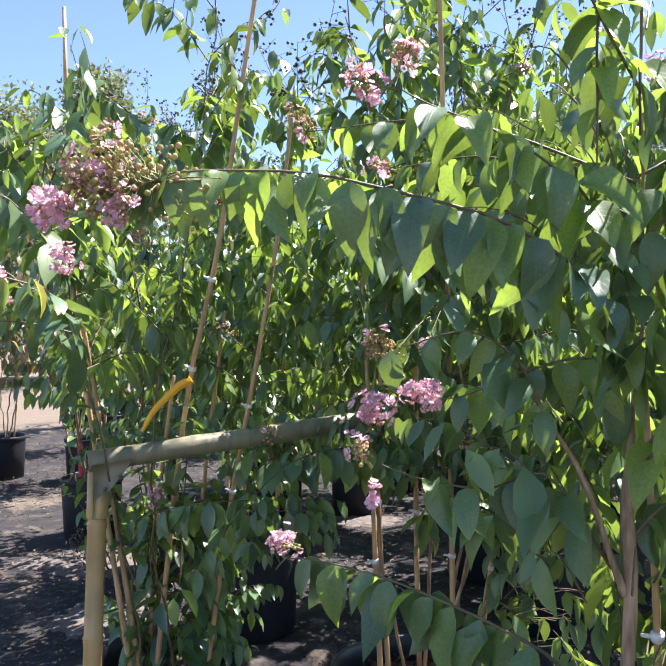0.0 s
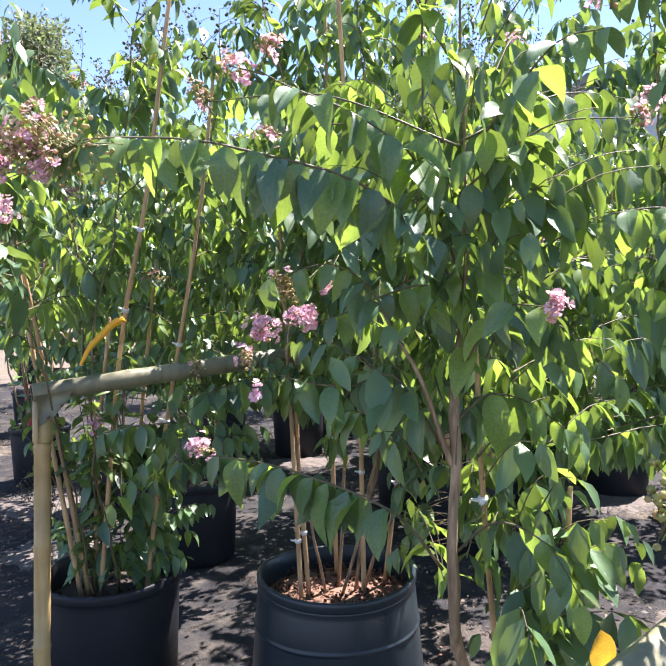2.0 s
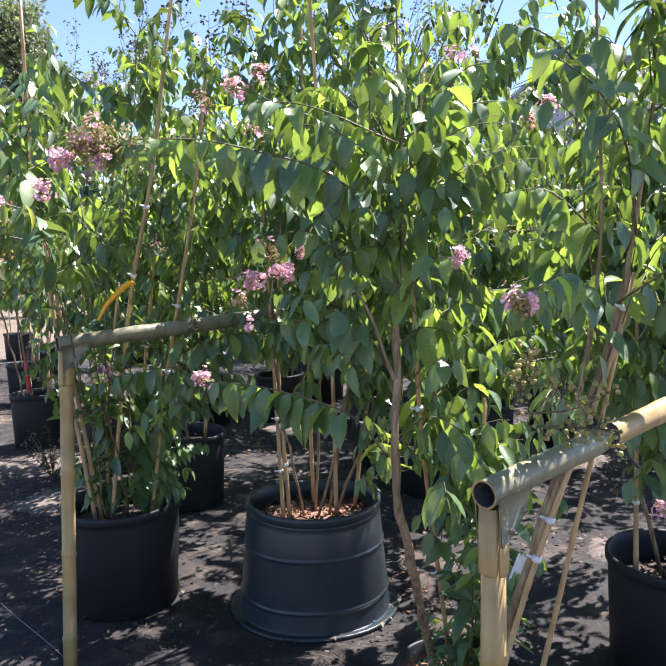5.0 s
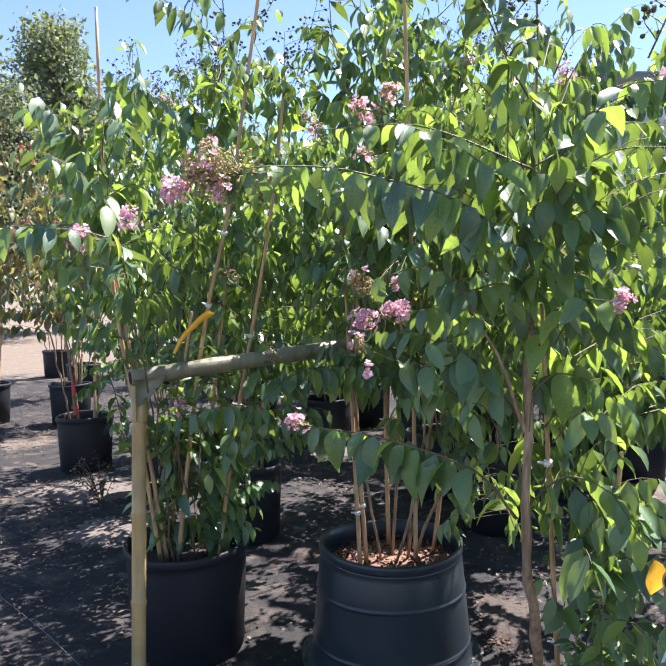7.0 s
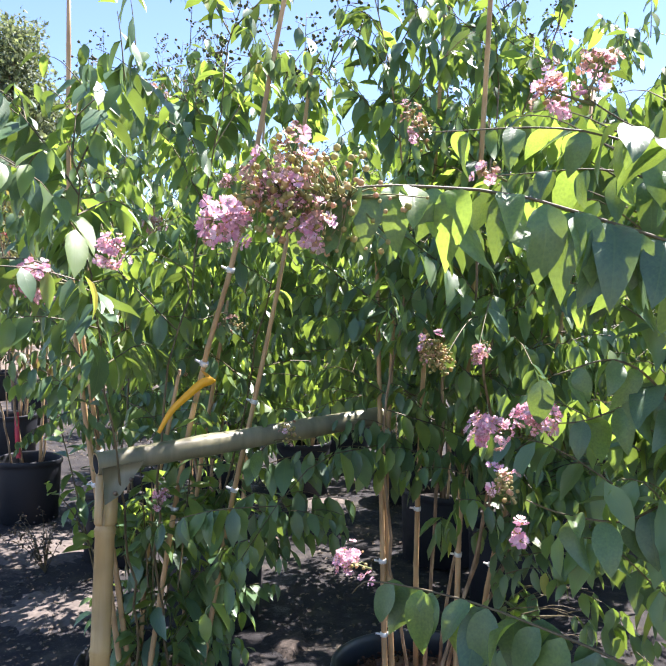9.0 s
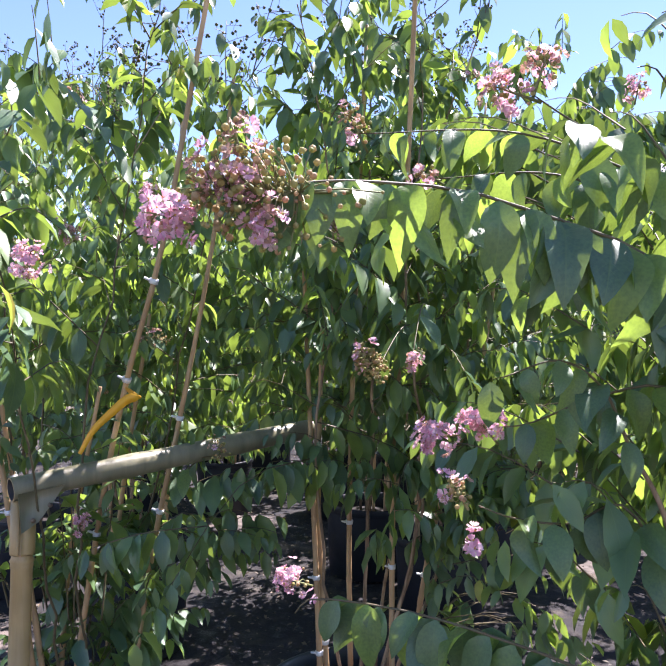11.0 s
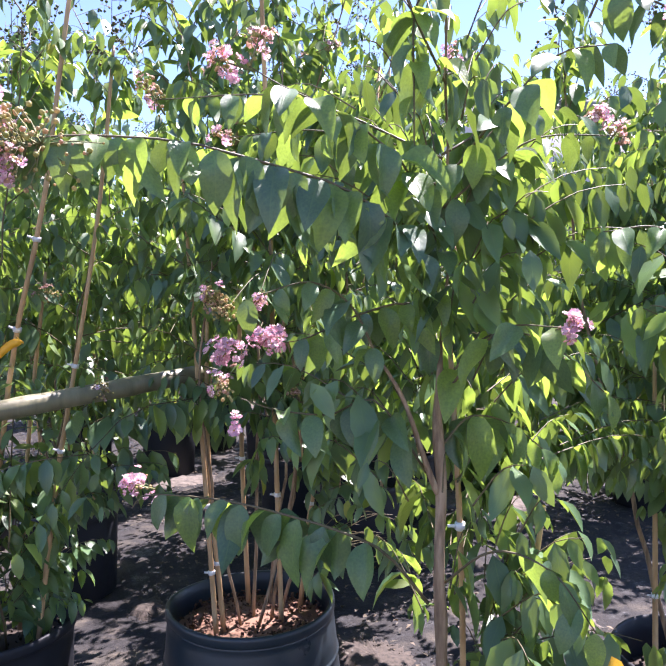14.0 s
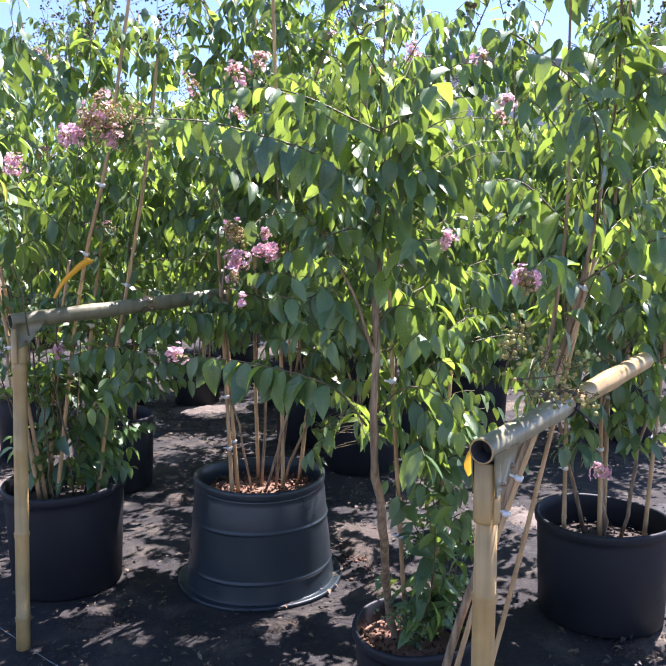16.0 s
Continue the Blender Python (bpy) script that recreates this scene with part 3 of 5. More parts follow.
# ---- ground ----


def ground():
    """One sheet to the horizon, finely uneven near the pots."""
    near = np.concatenate([-np.geomspace(3000, 9, 12), np.linspace(-8, 9, 86), np.geomspace(10, 3000, 12)])
    ys = np.concatenate([-np.geomspace(3000, 5, 12), np.linspace(-4, 13, 86), np.geomspace(14, 3000, 12)])
    v = []
    for y in ys:
        for x in near:
            w = 1.0 if abs(x) < 8 and -3 < y < 12 else 0.0
            v.append((x, y, w * 0.012 * noise.noise(Vector((x * 0.9, y * 0.9, 0))) + w * 0.006 * noise.noise(Vector((x * 3, y * 3, 4)))))
    n, t = len(near), []
    for j in range(len(ys) - 1):
        for i in range(n - 1):
            a = j * n + i
            t += [(a, a + 1, a + n + 1), (a, a + n + 1, a + n)]
    ob = new("ground", mesh_np("ground", v, t, [GROUND]))
    tagged(ob, "dark damp yard ground with sandy patches and leaf litter", "ground", kind="structure")


ground()


def litter():
    r = np.random.default_rng(21)
    s = Soup()
    n = 24000
    xy = np.stack([r.uniform(-5.5, 4.5, n), r.uniform(0.6, 10.0, n)], 1)
    keep = np.array([noise.noise(Vector((x * 0.8, y * 0.8, 9))) > -0.15 for x, y in xy])
    xy = xy[keep]
    d = np.stack([r.normal(size=len(xy)), r.normal(size=len(xy)), r.normal(0, 0.12, len(xy))], 1)
    up = np.stack([r.normal(0, 0.25, len(xy)), r.normal(0, 0.25, len(xy)), np.ones(len(xy))], 1)
    at = np.concatenate([xy, r.uniform(0.016, 0.026, (len(xy), 1))], 1)
    scatter_leaves(s, r, (frames_from(d, up, r.uniform(0.012, 0.04, len(xy))), at), LEAVES_TINY)
    ob = new("leaf_litter", s.mesh("leaf_litter", [LITTER]))
    tagged(ob, "scattered dry brown fallen leaves on the dark ground", "leaf litter", kind="stuff")


litter()

# ---- far distance ----


def far_tree(seed, at, height, radius, label, slim=1.0):
    r = np.random.default_rng(seed)
    root = thing("tree", label, "tree", at, "trees on the skyline")
    base = np.array(at, float)
    trunk = smooth_path([base, base + (0.2, 0, height * 0.4), base + (0, 0.1, height * 0.85)], 8)
    s = Soup()
    s.add(*tube(trunk, np.linspace(0.3, 0.08, 8), 8))
    clumps = []
    for i in range(60):
        f = r.uniform(0.22, 1.0)
        rad = radius * (1.15 - 0.75 * f * slim) * math.sqrt(r.random())
        a = r.uniform(0, 2 * np.pi)
        c = base + (rad * math.cos(a), rad * math.sin(a), height * f * 0.95)
        b = trunk[min(7, int(f * 6))]
        s.add(*tube([b, (b + c) / 2 + (0, 0, -0.1), c], [0.09, 0.05, 0.02], 5, False))
        clumps.append(c)
    piece("trunk", s, [BARK], root)
    s = Soup()
    for c in clumps:
        k = 380
        at2 = c + np.clip(r.normal(0, 1, (k, 3)), -1.5, 1.5) * radius * 0.18
        scatter_leaves(s, r, (random_turns(r, k, r.uniform(0.12, 0.24, k)), at2), LEAVES_TINY)
    part("crown", s.mesh("crown", [LEAF_FAR]), root, kind="stuff")


far_tree(1, (-10.4, 22.5, 0), 8.4, 3.6, "broad grey-green shade tree far behind the nursery rows")
far_tree(2, (-8.6, 25.0, 0), 10.4, 2.9, "tall feathery grey-green tree far behind the nursery rows", 1.2)
far_tree(3, (-14.5, 24.0, 0), 8.0, 3.8, "broad grey-green shade tree far behind the nursery rows")


def building():
    root = thing("building", "pale grey flat-roofed building behind the nursery", "building", (18, 32, 0))
    piece("wall", box((11.5, 29, 0), (27, 38, 9.3)), [WALL], root)
    piece("roof", box((11.2, 28.7, 9.3), (27.3, 38.3, 9.75)), [ROOF], root, "dark grey-green flat roof edge")
    piece("roof_unit", box((16, 31, 9.75), (18.2, 33, 10.4)), [WALL], root)


building()

# ---- pots ----


def pot(label, at, rim, foot, height, flange=0.0, mat=None, mulch=120, seed=0, soil_drop=0.08, ribs=(), group="black nursery pots", soil=None):
    """A thick-rimmed plastic pot with moulded ribs, filled with bark mix."""
    r = np.random.default_rng(100 + seed)
    root = thing("nursery_pot", label, "plant pot", at, group)
    h = height
    w = lambda f: foot + (rim - foot) * f
    prof = [(0.0, 0.006), (w(0) - 0.01, 0.006)]
    if flange:
        prof = [(foot - 0.005, 0.002), (foot + flange, 0.002), (foot + flange + 0.004, 0.004), (foot + flange + 0.006, 0.010), (foot + flange + 0.004, 0.017), (foot + flange, 0.019), (foot + flange - 0.006, 0.018), (foot + 0.006, 0.014), (foot + 0.003, 0.015), (foot + 0.002, 0.018), (foot + 0.001, 0.026)]
    else:
        prof += [(w(0), 0.012)]
    for f in ribs:
        prof += [(w(f), h * f - 0.012), (w(f), h * f - 0.008), (w(f) + 0.0035, h * f - 0.004), (w(f) + 0.0042, h * f), (w(f) + 0.0035, h * f + 0.004), (w(f), h * f + 0.008), (w(f), h * f + 0.012)]
    prof += [(w(0.70), h * 0.70), (w(0.86), h * 0.86), (w(0.95) - 0.002, h - 0.046), (w(0.95), h - 0.042), (rim, h - 0.040), (rim + 0.0005, h - 0.036), (rim + 0.006, h - 0.034), (rim + 0.008, h - 0.030), (rim + 0.0085, h - 0.012), (rim + 0.0075, h - 0.004), (rim + 0.003, h), (rim - 0.003, h), (rim - 0.008, h - 0.006), (rim - 0.012, h - 0.05), (rim - 0.016, h - soil_drop - 0.04)]
    v, t = lathe(prof, 56)
    ang = np.arctan2(v[:, 1], v[:, 0])
    v[:, :2] *= (1 + 0.012 * np.sin(2 * ang + seed) + 0.005 * np.sin(5 * ang))[:, None]
    v[:, 2] += np.where(v[:, 2] > h * 0.8, 0.006 * np.sin(ang * 2 + 1.3 * seed), 0)
    piece("body", (v + np.array(at), t), [mat or BLACK_POT], root)
    s = Soup()
    top = h - soil_drop
    rr = rim - 0.014
    s.add(*[x + (np.array(at) if i == 0 else 0) for i, x in enumerate(lathe([(0.001, top + 0.012), (rr * 0.5, top + 0.008), (rr * 0.85, top - 0.002), (rr, top - 0.012)], 32))])
    a, q = r.uniform(0, 2 * np.pi, mulch), rr * 0.95 * np.sqrt(r.random(mulch))
    c = np.stack([q * np.cos(a), q * np.sin(a), top + r.uniform(0.004, 0.022, mulch)], 1) + np.array(at)
    fr = random_turns(r, mulch, 1.0) * r.uniform(0.004, 0.015, (mulch, 1, 3)) * np.array((1.0, 0.7, 0.4))
    s.many(*CHIP, (fr, c))
    piece("potting_mix", s, [soil or (MULCH if flange else SOIL)], root, "coarse reddish bark mulch" if flange or soil else "dark potting soil")
    return root


# ---- canes, poles and ties ----


def cane(path, radius, gap=0.21, sides=8, seed=0, tip=1.0):
    """A bamboo cane with slightly swollen joints."""
    p = np.asarray(path, float)
    seg = np.concatenate([[0], np.cumsum(np.linalg.norm(np.diff(p, axis=0), axis=1))])
    marks = []
    u = gap * (0.3 + 0.5 * ((seed * 0.37) % 1))
    while u < seg[-1] - 0.03:
        marks += [(u - 0.012, 1.0), (u - 0.005, 1.1), (u, 1.02), (u + 0.005, 1.16), (u + 0.012, 1.0)]
        u += gap * (0.9 + 0.2 * ((seed * 0.71 + u * 3) % 1))
    marks = [(0.0, 1.0)] + marks + [(seg[-1], 0.92)]
    pts = np.array([[np.interp(m, seg, p[:, c]) for c in range(3)] for m, _ in marks])
    return tube(pts, np.array([k * (1 + (tip - 1) * m / seg[-1]) for m, k in marks]) * radius, sides)


def ring(at, way, radius, width=0.012, thick=0.002, tail=True):
    """A band of tie tape round a cane, with a short loose end."""
    way = unit(np.asarray(way, float))
    at = np.asarray(at, float)
    s = Soup()
    s.add(*tube([at - way * width / 2, at + way * width / 2], [radius, radius * 1.03], 9))
    if tail:
        side = unit(np.cross(way, (0.2, 1, 0.1)))
        s.add(*tube([at + side * radius * 0.8, at + side * (radius + 0.014) + (0, -0.002, 0.003)], [0.0042, 0.003], 4))
    return s


def stake(path, ties=(), radius=0.0085, seed=0, label="thin tan bamboo stake pushed into the pot", tie_mat=None, tie_label="white plastic tie tape"):
    root = thing("bamboo_stake", label, "plant stake", tuple(path[0]), "bamboo stakes")
    p = smooth_path(path, 12) if len(path) > 2 else np.asarray(path, float)
    piece("cane", cane(p, radius * 1.08, 0.2, 8, seed, 0.62), [STAKE], root)
    for f in ties:
        u = f * (len(p) - 1)
        i = min(int(u), len(p) - 2)
        at = p[i] + (p[i + 1] - p[i]) * (u - i)
        piece("tie", ring(at, p[i + 1] - p[i], radius + 0.003, 0.013), [tie_mat or WHITE_TIE], root, tie_label)
    return root


def bamboo_frame(label, foot, head, far, cord=None, thick=0.0265, slim=0.90):
    """A thick bamboo post with a saddle-cut head, carrying a hollow bamboo rail held by bolts."""
    foot, head, far = (np.array(p, float) for p in (foot, head, far))
    root = thing("bamboo_support", label, "plant support", tuple(foot), "bamboo supports")
    along = unit(far - head)
    up = unit(head - foot)
    piece("post", cane([foot, foot + (head - foot) * 0.5, head - up * 0.012], thick * slim, 0.31, 20, 3), [BAMBOO], root)
    # split sleeve round the post head
    sl, t2, m = [], [], 21
    x1 = unit(np.cross(up, (0.0, 1.0, 0.0)))
    y1 = np.cross(up, x1)
    for h, k in ((-0.135, slim + 0.12), (-0.13, slim + 0.14), (-0.010, slim + 0.14), (-0.010, slim + 0.02), (-0.135, slim + 0.02)):
        for j in range(m):
            ang = radians(-84 + 348.0 * j / (m - 1))
            sl.append(head + up * h + (x1 * math.cos(ang) - y1 * math.sin(ang)) * thick * k)
    for i in range(5):
        for j in range(m - 1):
            p, q = i * m + j, ((i + 1) % 5) * m + j
            t2 += [(p, p + 1, q + 1), (p, q + 1, q)]
    for j in (0, m - 1):
        t2 += [(j, m + j, 2 * m + j), (j, 2 * m + j, 3 * m + j), (j, 3 * m + j, 4 * m + j)]
    piece("sleeve", (np.array(sl), np.array(t2)), [BAMBOO], root, "split bamboo sleeve round the post head")
    # rail, hollow, from a little before the post
    a, b = head + (0, 0, 0.018) - along * 0.03, far + (0, 0, 0.018)
    s = Soup()
    k = 26
    pts = np.array([a + (b - a) * f for f in np.linspace(0, 1, k)])
    rad = np.full(k, thick)
    rad[[8, 9, 17, 18]] *= 1.07
    v, t = tube(pts, rad, 22, False)
    # beyond the cord the rail turns pale bamboo, standing in for sunlight on it
    cut = k if cord is None else int(k * float((np.array(cord) - a) @ along) / float((b - a) @ along))
    pale = t.min(axis=1) // 22 >= cut
    s.add(v, t[~pale], 0)
    if pale.any():
        s.add(v, t[pale], 1)
    v2, t2 = tube(pts, rad * 0.87, 22, False)
    s.add(v2, t2[:, ::-1], 2)
    n = 22
    lip = np.vstack([v[:n], v2[:n], v[-n:], v2[-n:]])
    lt = []
    for j in range(n):
        q = (j + 1) % n
        lt += [(j, n + j, n + q), (j, n + q, q), (2 * n + j, 3 * n + q, 3 * n + j), (2 * n + j, 2 * n + q, 3 * n + q)]
    s.add(lip, np.array(lt), 1)
    # dark disc added inside the open end, standing in for the hollow's shade
    s.add(*tube([a + along * 0.05, a + along * 0.054], thick * 0.88, 22), 2)
    piece("rail", s, [BAMBOO_GREEN, BAMBOO, SHADED_BORE], root, "weathered green hollow bamboo rail")
    # pointed flap of the post head, bolted under the rail
    side = unit(np.cross(along, (0, 0, 1)))
    s = Soup()
    for q in (-1, 1):
        o = side * (thick - 0.002) * q
        w = side * 0.003 * q
        out = [head + (0, 0, 0.012) - along * 0.022, head + (0, 0, 0.012) + along * 0.085, head + along * 0.06 - up * 0.022, head + along * 0.026 - up * 0.062, head - along * 0.012 - up * 0.08]
        v = np.array([p + o for p in out] + [p + o + w for p in out])
        t = [(0, 1, 2), (0, 2, 3), (0, 3, 4), (5, 7, 6), (5, 8, 7), (5, 9, 8)]
        for i in range(5):
            j = (i + 1) % 5
            t += [(i, j, 5 + j), (i, 5 + j, 5 + i)]
        s.add(v, np.array(t), 0)
    # flap is post bamboo; the greyer rail material stands in for its shade
    piece("saddle_flap", s, [BAMBOO_GREEN], root)
    for d, z in ((0.012, -0.055), (0.05, -0.028)):
        c = head + along * d + up * z
        piece("bolt", tube([c - side * (thick + 0.007), c + side * (thick + 0.007)], 0.0055, 8), [STEEL], root, "rusty bolt")
    if cord is not None:
        c = np.array(cord, float)
        s = Soup()
        for e in (-0.006, 0.002, 0.009):
            a2 = np.linspace(0, 2 * np.pi, 15)
            lp = [c + along * (e + 0.01 * math.sin(x)) + side * 0.0295 * math.cos(x) + np.array((0, 0, 0.0295 * math.sin(x))) for x in a2]
            s.add(*tube(lp, 0.003, 5))
        s.add(*tube([c + (0, -0.03, 0.0), c + (0.03, -0.06, -0.03), c + (0.05, -0.06, -0.05)], 0.0028, 5))
        s.add(*tube([c + (0, -0.02, 0.02), c + (-0.03, -0.05, 0.035), c + (-0.06, -0.05, 0.04)], 0.0028, 5))
        piece("cord", s, [BLACK_TIE], root, "black binding cord")
    return root


bamboo_frame("pale bamboo post carrying a weathered green bamboo rail", (-0.662, 1.884, 0.0), (-0.645, 1.962, 1.170), (0.10, 2.358, 1.235), thick=0.0285, slim=0.85)
bamboo_frame("pale bamboo post with hollow green rail tied with black cord", (0.528, 0.545, 0.0), (0.522, 0.524, 1.020), (1.31, 1.165, 1.085), cord=(0.835, 0.778, 1.064))

# ---- crape myrtles ----


def spray(r, path, thin, soup_wood, soup_leaf, leaf, pitch, hang, start=0.15, shapes=LEAVES, tilt=0.0):
    path = smooth_path(path, 7)
    soup_wood.add(*tube(path[:6], np.linspace(thin, thin * 0.4, 6), 3, False), 0)
    scatter_leaves(soup_leaf, r, leaf_poses(r, path, leaf, pitch, hang, start, 1.0, tilt), shapes)
    return path


def crape_myrtle(seed, label, base, stems, first=1.0, per=16, reach=0.5, leaf=0.095, pitch=0.036, hang=0.85, flowers=0, seeds=5, old=2, radius=0.008, low=0, twigs=3, petal=None, leaf_mat=None, fuzz=1.0, group="potted crape myrtles", shapes=LEAVES, keep=None, stem_mat=None):
    """A many-stemmed potted tree: stems, side branches, leaves in pairs, flower and seed heads."""
    r = np.random.default_rng(seed)
    root = thing("crape_myrtle", label, "tree", base, group)
    wood, green, ends = Soup(), Soup(), []
    for stem in stems:
        path = smooth_path(stem, 22)
        path[1:-1] += r.normal(0, 0.006, (20, 3)) * (1, 1, 0)
        rad = radius * np.linspace(1.0, 0.3, 22) * r.uniform(0.85, 1.15)
        piece("stem", tube(path, rad, 9), [stem_mat or BARK], root)
        zs = path[:, 2]
        tops = zs[-1]
        az = r.uniform(0, 2 * np.pi)
        for i in range(per):
            f = (i + r.uniform(0, 0.9)) / per
            z = first + (tops - first) * f ** 0.95
            p = np.array([np.interp(z, zs, path[:, c]) for c in range(3)])
            az += 2.4 + r.normal(0, 0.35)
            el = radians(8 + 48 * f + r.normal(0, 12))
            ln = reach * (1.05 - 0.62 * f) * r.uniform(0.6, 1.25)
            d = np.array((math.cos(az) * math.cos(el), math.sin(az) * math.cos(el), math.sin(el)))
            sag = ln * r.uniform(0.12, 0.34) * (1 - 0.55 * f)
            pts = [p, p + d * ln * 0.5 + (0, 0, ln * 0.05), p + d * ln - (0, 0, sag)]
            if keep and not keep(pts[2]):
                continue
            b = spray(r, pts, 0.0025, wood, green, leaf * r.uniform(0.85, 1.1), pitch, hang - 0.15 * f, 0.12, shapes)
            ends.append((b[-1], unit(b[-1] - b[-3]), f))
            for k in range(twigs):
                q = b[r.integers(2, 6)]
                sd = unit(np.cross(d, (0, 0, 1))) * r.choice((-1, 1))
                e = q + (sd * 0.75 + d * 0.6 + np.array((0, 0, r.uniform(-0.25, 0.3)))) * ln * 0.45
                if keep and not keep(e):
                    continue
                spray(r, [q, (q + e) / 2 + (0, 0, 0.015), e], 0.0018, wood, green, leaf * 0.88, pitch * 0.95, hang, 0.15, shapes)
        ends.append((path[-1], np.array((0, 0, 1.0)), 1.2))
    for k in range(low):
        a, q = r.uniform(3.0, 6.9), r.uniform(0.02, 0.2)
        p = np.array(base) + (q * math.cos(a), q * math.sin(a), 0.36)
        e = p + (0.16 * math.cos(a), 0.16 * math.sin(a), r.uniform(0.2, 0.65))
        spray(r, [p, (p + e) / 2 + (0, 0, 0.03), e], 0.0035, wood, green, leaf * 0.9, pitch, 0.35, 0.3, shapes)
    part("branchwork", wood.mesh("branchwork", [TWIG]), root, kind="stuff")
    part("foliage", green.mesh("foliage", [leaf_mat or LEAF]), root, kind="stuff")
    ends.sort(key=lambda e: -e[2] - r.uniform(0, 0.35))
    ends.sort(key=lambda e: -e[0][2])
    for p, d, f in ends[:seeds]:
        seed_head(r, root, p, d + np.array((0, 0, 0.8)), r.uniform(0.16, 0.30), 30)
    rest = ends[seeds:]
    full = 0.8 if shapes is LEAVES else 0.4
    for i in range(min(flowers + old, len(rest))):
        p, d, f = rest[int(r.integers(0, len(rest)))]
        if i < flowers:
            panicle(r, root, p, d, r.uniform(0.05, 0.085), 0.6 * full, 0.3, int(24 * full), petal=petal, label="pink crinkled flower cluster with buds" if petal is None else "deep red flower cluster")
        else:
            panicle(r, root, p, d, r.uniform(0.06, 0.09), 0.3 * full, 0.9, int(46 * full), label="faded brown flower head with green buds")
    return root


def infill(seed, tree, count, centre, spread, leaf, hang, trunk, keep):
    """Short leafy side shoots that fill a crown round its trunk."""
    r = np.random.default_rng(seed)
    wood, green = Soup(), Soup()
    line = smooth_path(trunk, 40)
    made = 0
    while made < count:
        e = np.array(centre) + r.uniform(-1, 1, 3) * spread
        if not keep(e):
            continue
        made += 1
        low = line[line[:, 2] < e[2] + 0.02]
        src = low[np.argmin(np.linalg.norm(low - e + (0, 0, 0.12), axis=1))] if len(low) else line[0]
        src = src + (e - src) * r.uniform(0.2, 0.5)
        spray(r, [src, (src + e) / 2 + (0, 0, 0.03), e], 0.002, wood, green, leaf * r.uniform(0.8, 1.15), 0.032, hang, 0.05)
    part("branchwork", wood.mesh("branchwork", [TWIG]), tree, kind="stuff")
    part("foliage", green.mesh("foliage", [LEAF]), tree, kind="stuff")


def fan(base, z0, tops, bend=0.05, seed=0):
    r = np.random.default_rng(900 + seed)
    out = []
    for x, y, z in tops:
        a = np.array((base[0] + (x - base[0]) * 0.18, base[1] + (y - base[1]) * 0.18, z0))
        e = np.array((x, y, z))
        out.append([a, a + (e - a) * 0.35 + r.normal(0, bend, 3) * (1, 1, 0), a + (e - a) * 0.7 + r.normal(0, bend, 3) * (1, 1, 0), e])
    return out


def sunny(p, spot, wide):
    """True where a point would stand between a spot and the sun."""
    up = p[2] - spot[2]
    return up > 0.02 and math.hypot(p[0] - spot[0] - up * ca * ce / se, p[1] - spot[1] - up * sa * ce / se) < wide


# pot in the middle
pot("large black nursery pot with flared foot and bark mulch", (0.25, 2.33, 0), 0.277, 0.32, 0.47, flange=0.034, mat=BLUE_SHEEN_POT, mulch=700, seed=1, ribs=(0.2, 0.63))
# the last stem, mostly unseen, is added to shade the ground and left pot
crape_myrtle(11, "green crape myrtle with several stems in a large black pot", (0.25, 2.33, 0.4),
             fan((0.25, 2.33), 0.40, [(0.02, 2.15, 2.45), (0.30, 2.45, 2.75), (0.62, 2.25, 2.55), (0.85, 2.5, 2.4), (0.35, 2.05, 2.2), (0.72, 3.0, 2.55)], seed=1), first=1.1, per=21, reach=0.58, leaf=0.10, flowers=3, seeds=16, old=5, radius=0.0062, keep=lambda p: p[1] > 1.62 and not sunny(p, (0.13, 1.655, 1.46), 0.14))
MIDDLE = [o for o in scene.objects if o.name.startswith("crape_myrtle")][-1]
infill(307, MIDDLE, 36, (0.62, 2.12, 0.90), (0.22, 0.24, 0.28), 0.10, 0.8, [(0.40, 2.3, 0.5), (0.46, 2.28, 0.9), (0.55, 2.25, 1.3)], lambda p: p[2] > 0.55 + 0.4 * (p[0] < 0.45))
for k, (path, ties) in enumerate([
        ([(0.123, 2.25, 0.39), (0.108, 2.26, 0.75), (0.095, 2.28, 1.09), (0.06, 2.3, 1.9)], (0.2, 0.42)),
        ([(0.150, 2.27, 0.39), (0.128, 2.28, 0.75), (0.115, 2.30, 1.09), (0.14, 2.35, 1.8)], (0.22,)),
        ([(0.255, 2.45, 0.40), (0.245, 2.45, 0.9), (0.24, 2.36, 1.7), (0.235, 2.22, 2.44)], (0.35, 0.6)),
        ([(0.345, 2.28, 0.39), (0.338, 2.27, 1.0), (0.30, 2.05, 1.75), (0.246, 1.78, 2.5)], (0.25, 0.5)),
        ([(0.43, 2.38, 0.40), (0.50, 2.38, 0.9), (0.66, 2.36, 1.45), (0.75, 2.36, 2.3)], (0.25, 0.5))]):
    stake(path, ties, seed=k)

# pot behind the post
pot("matt black nursery pot with leafy shoots", (-0.585, 2.445, 0), 0.245, 0.225, 0.45, mulch=160, seed=2)
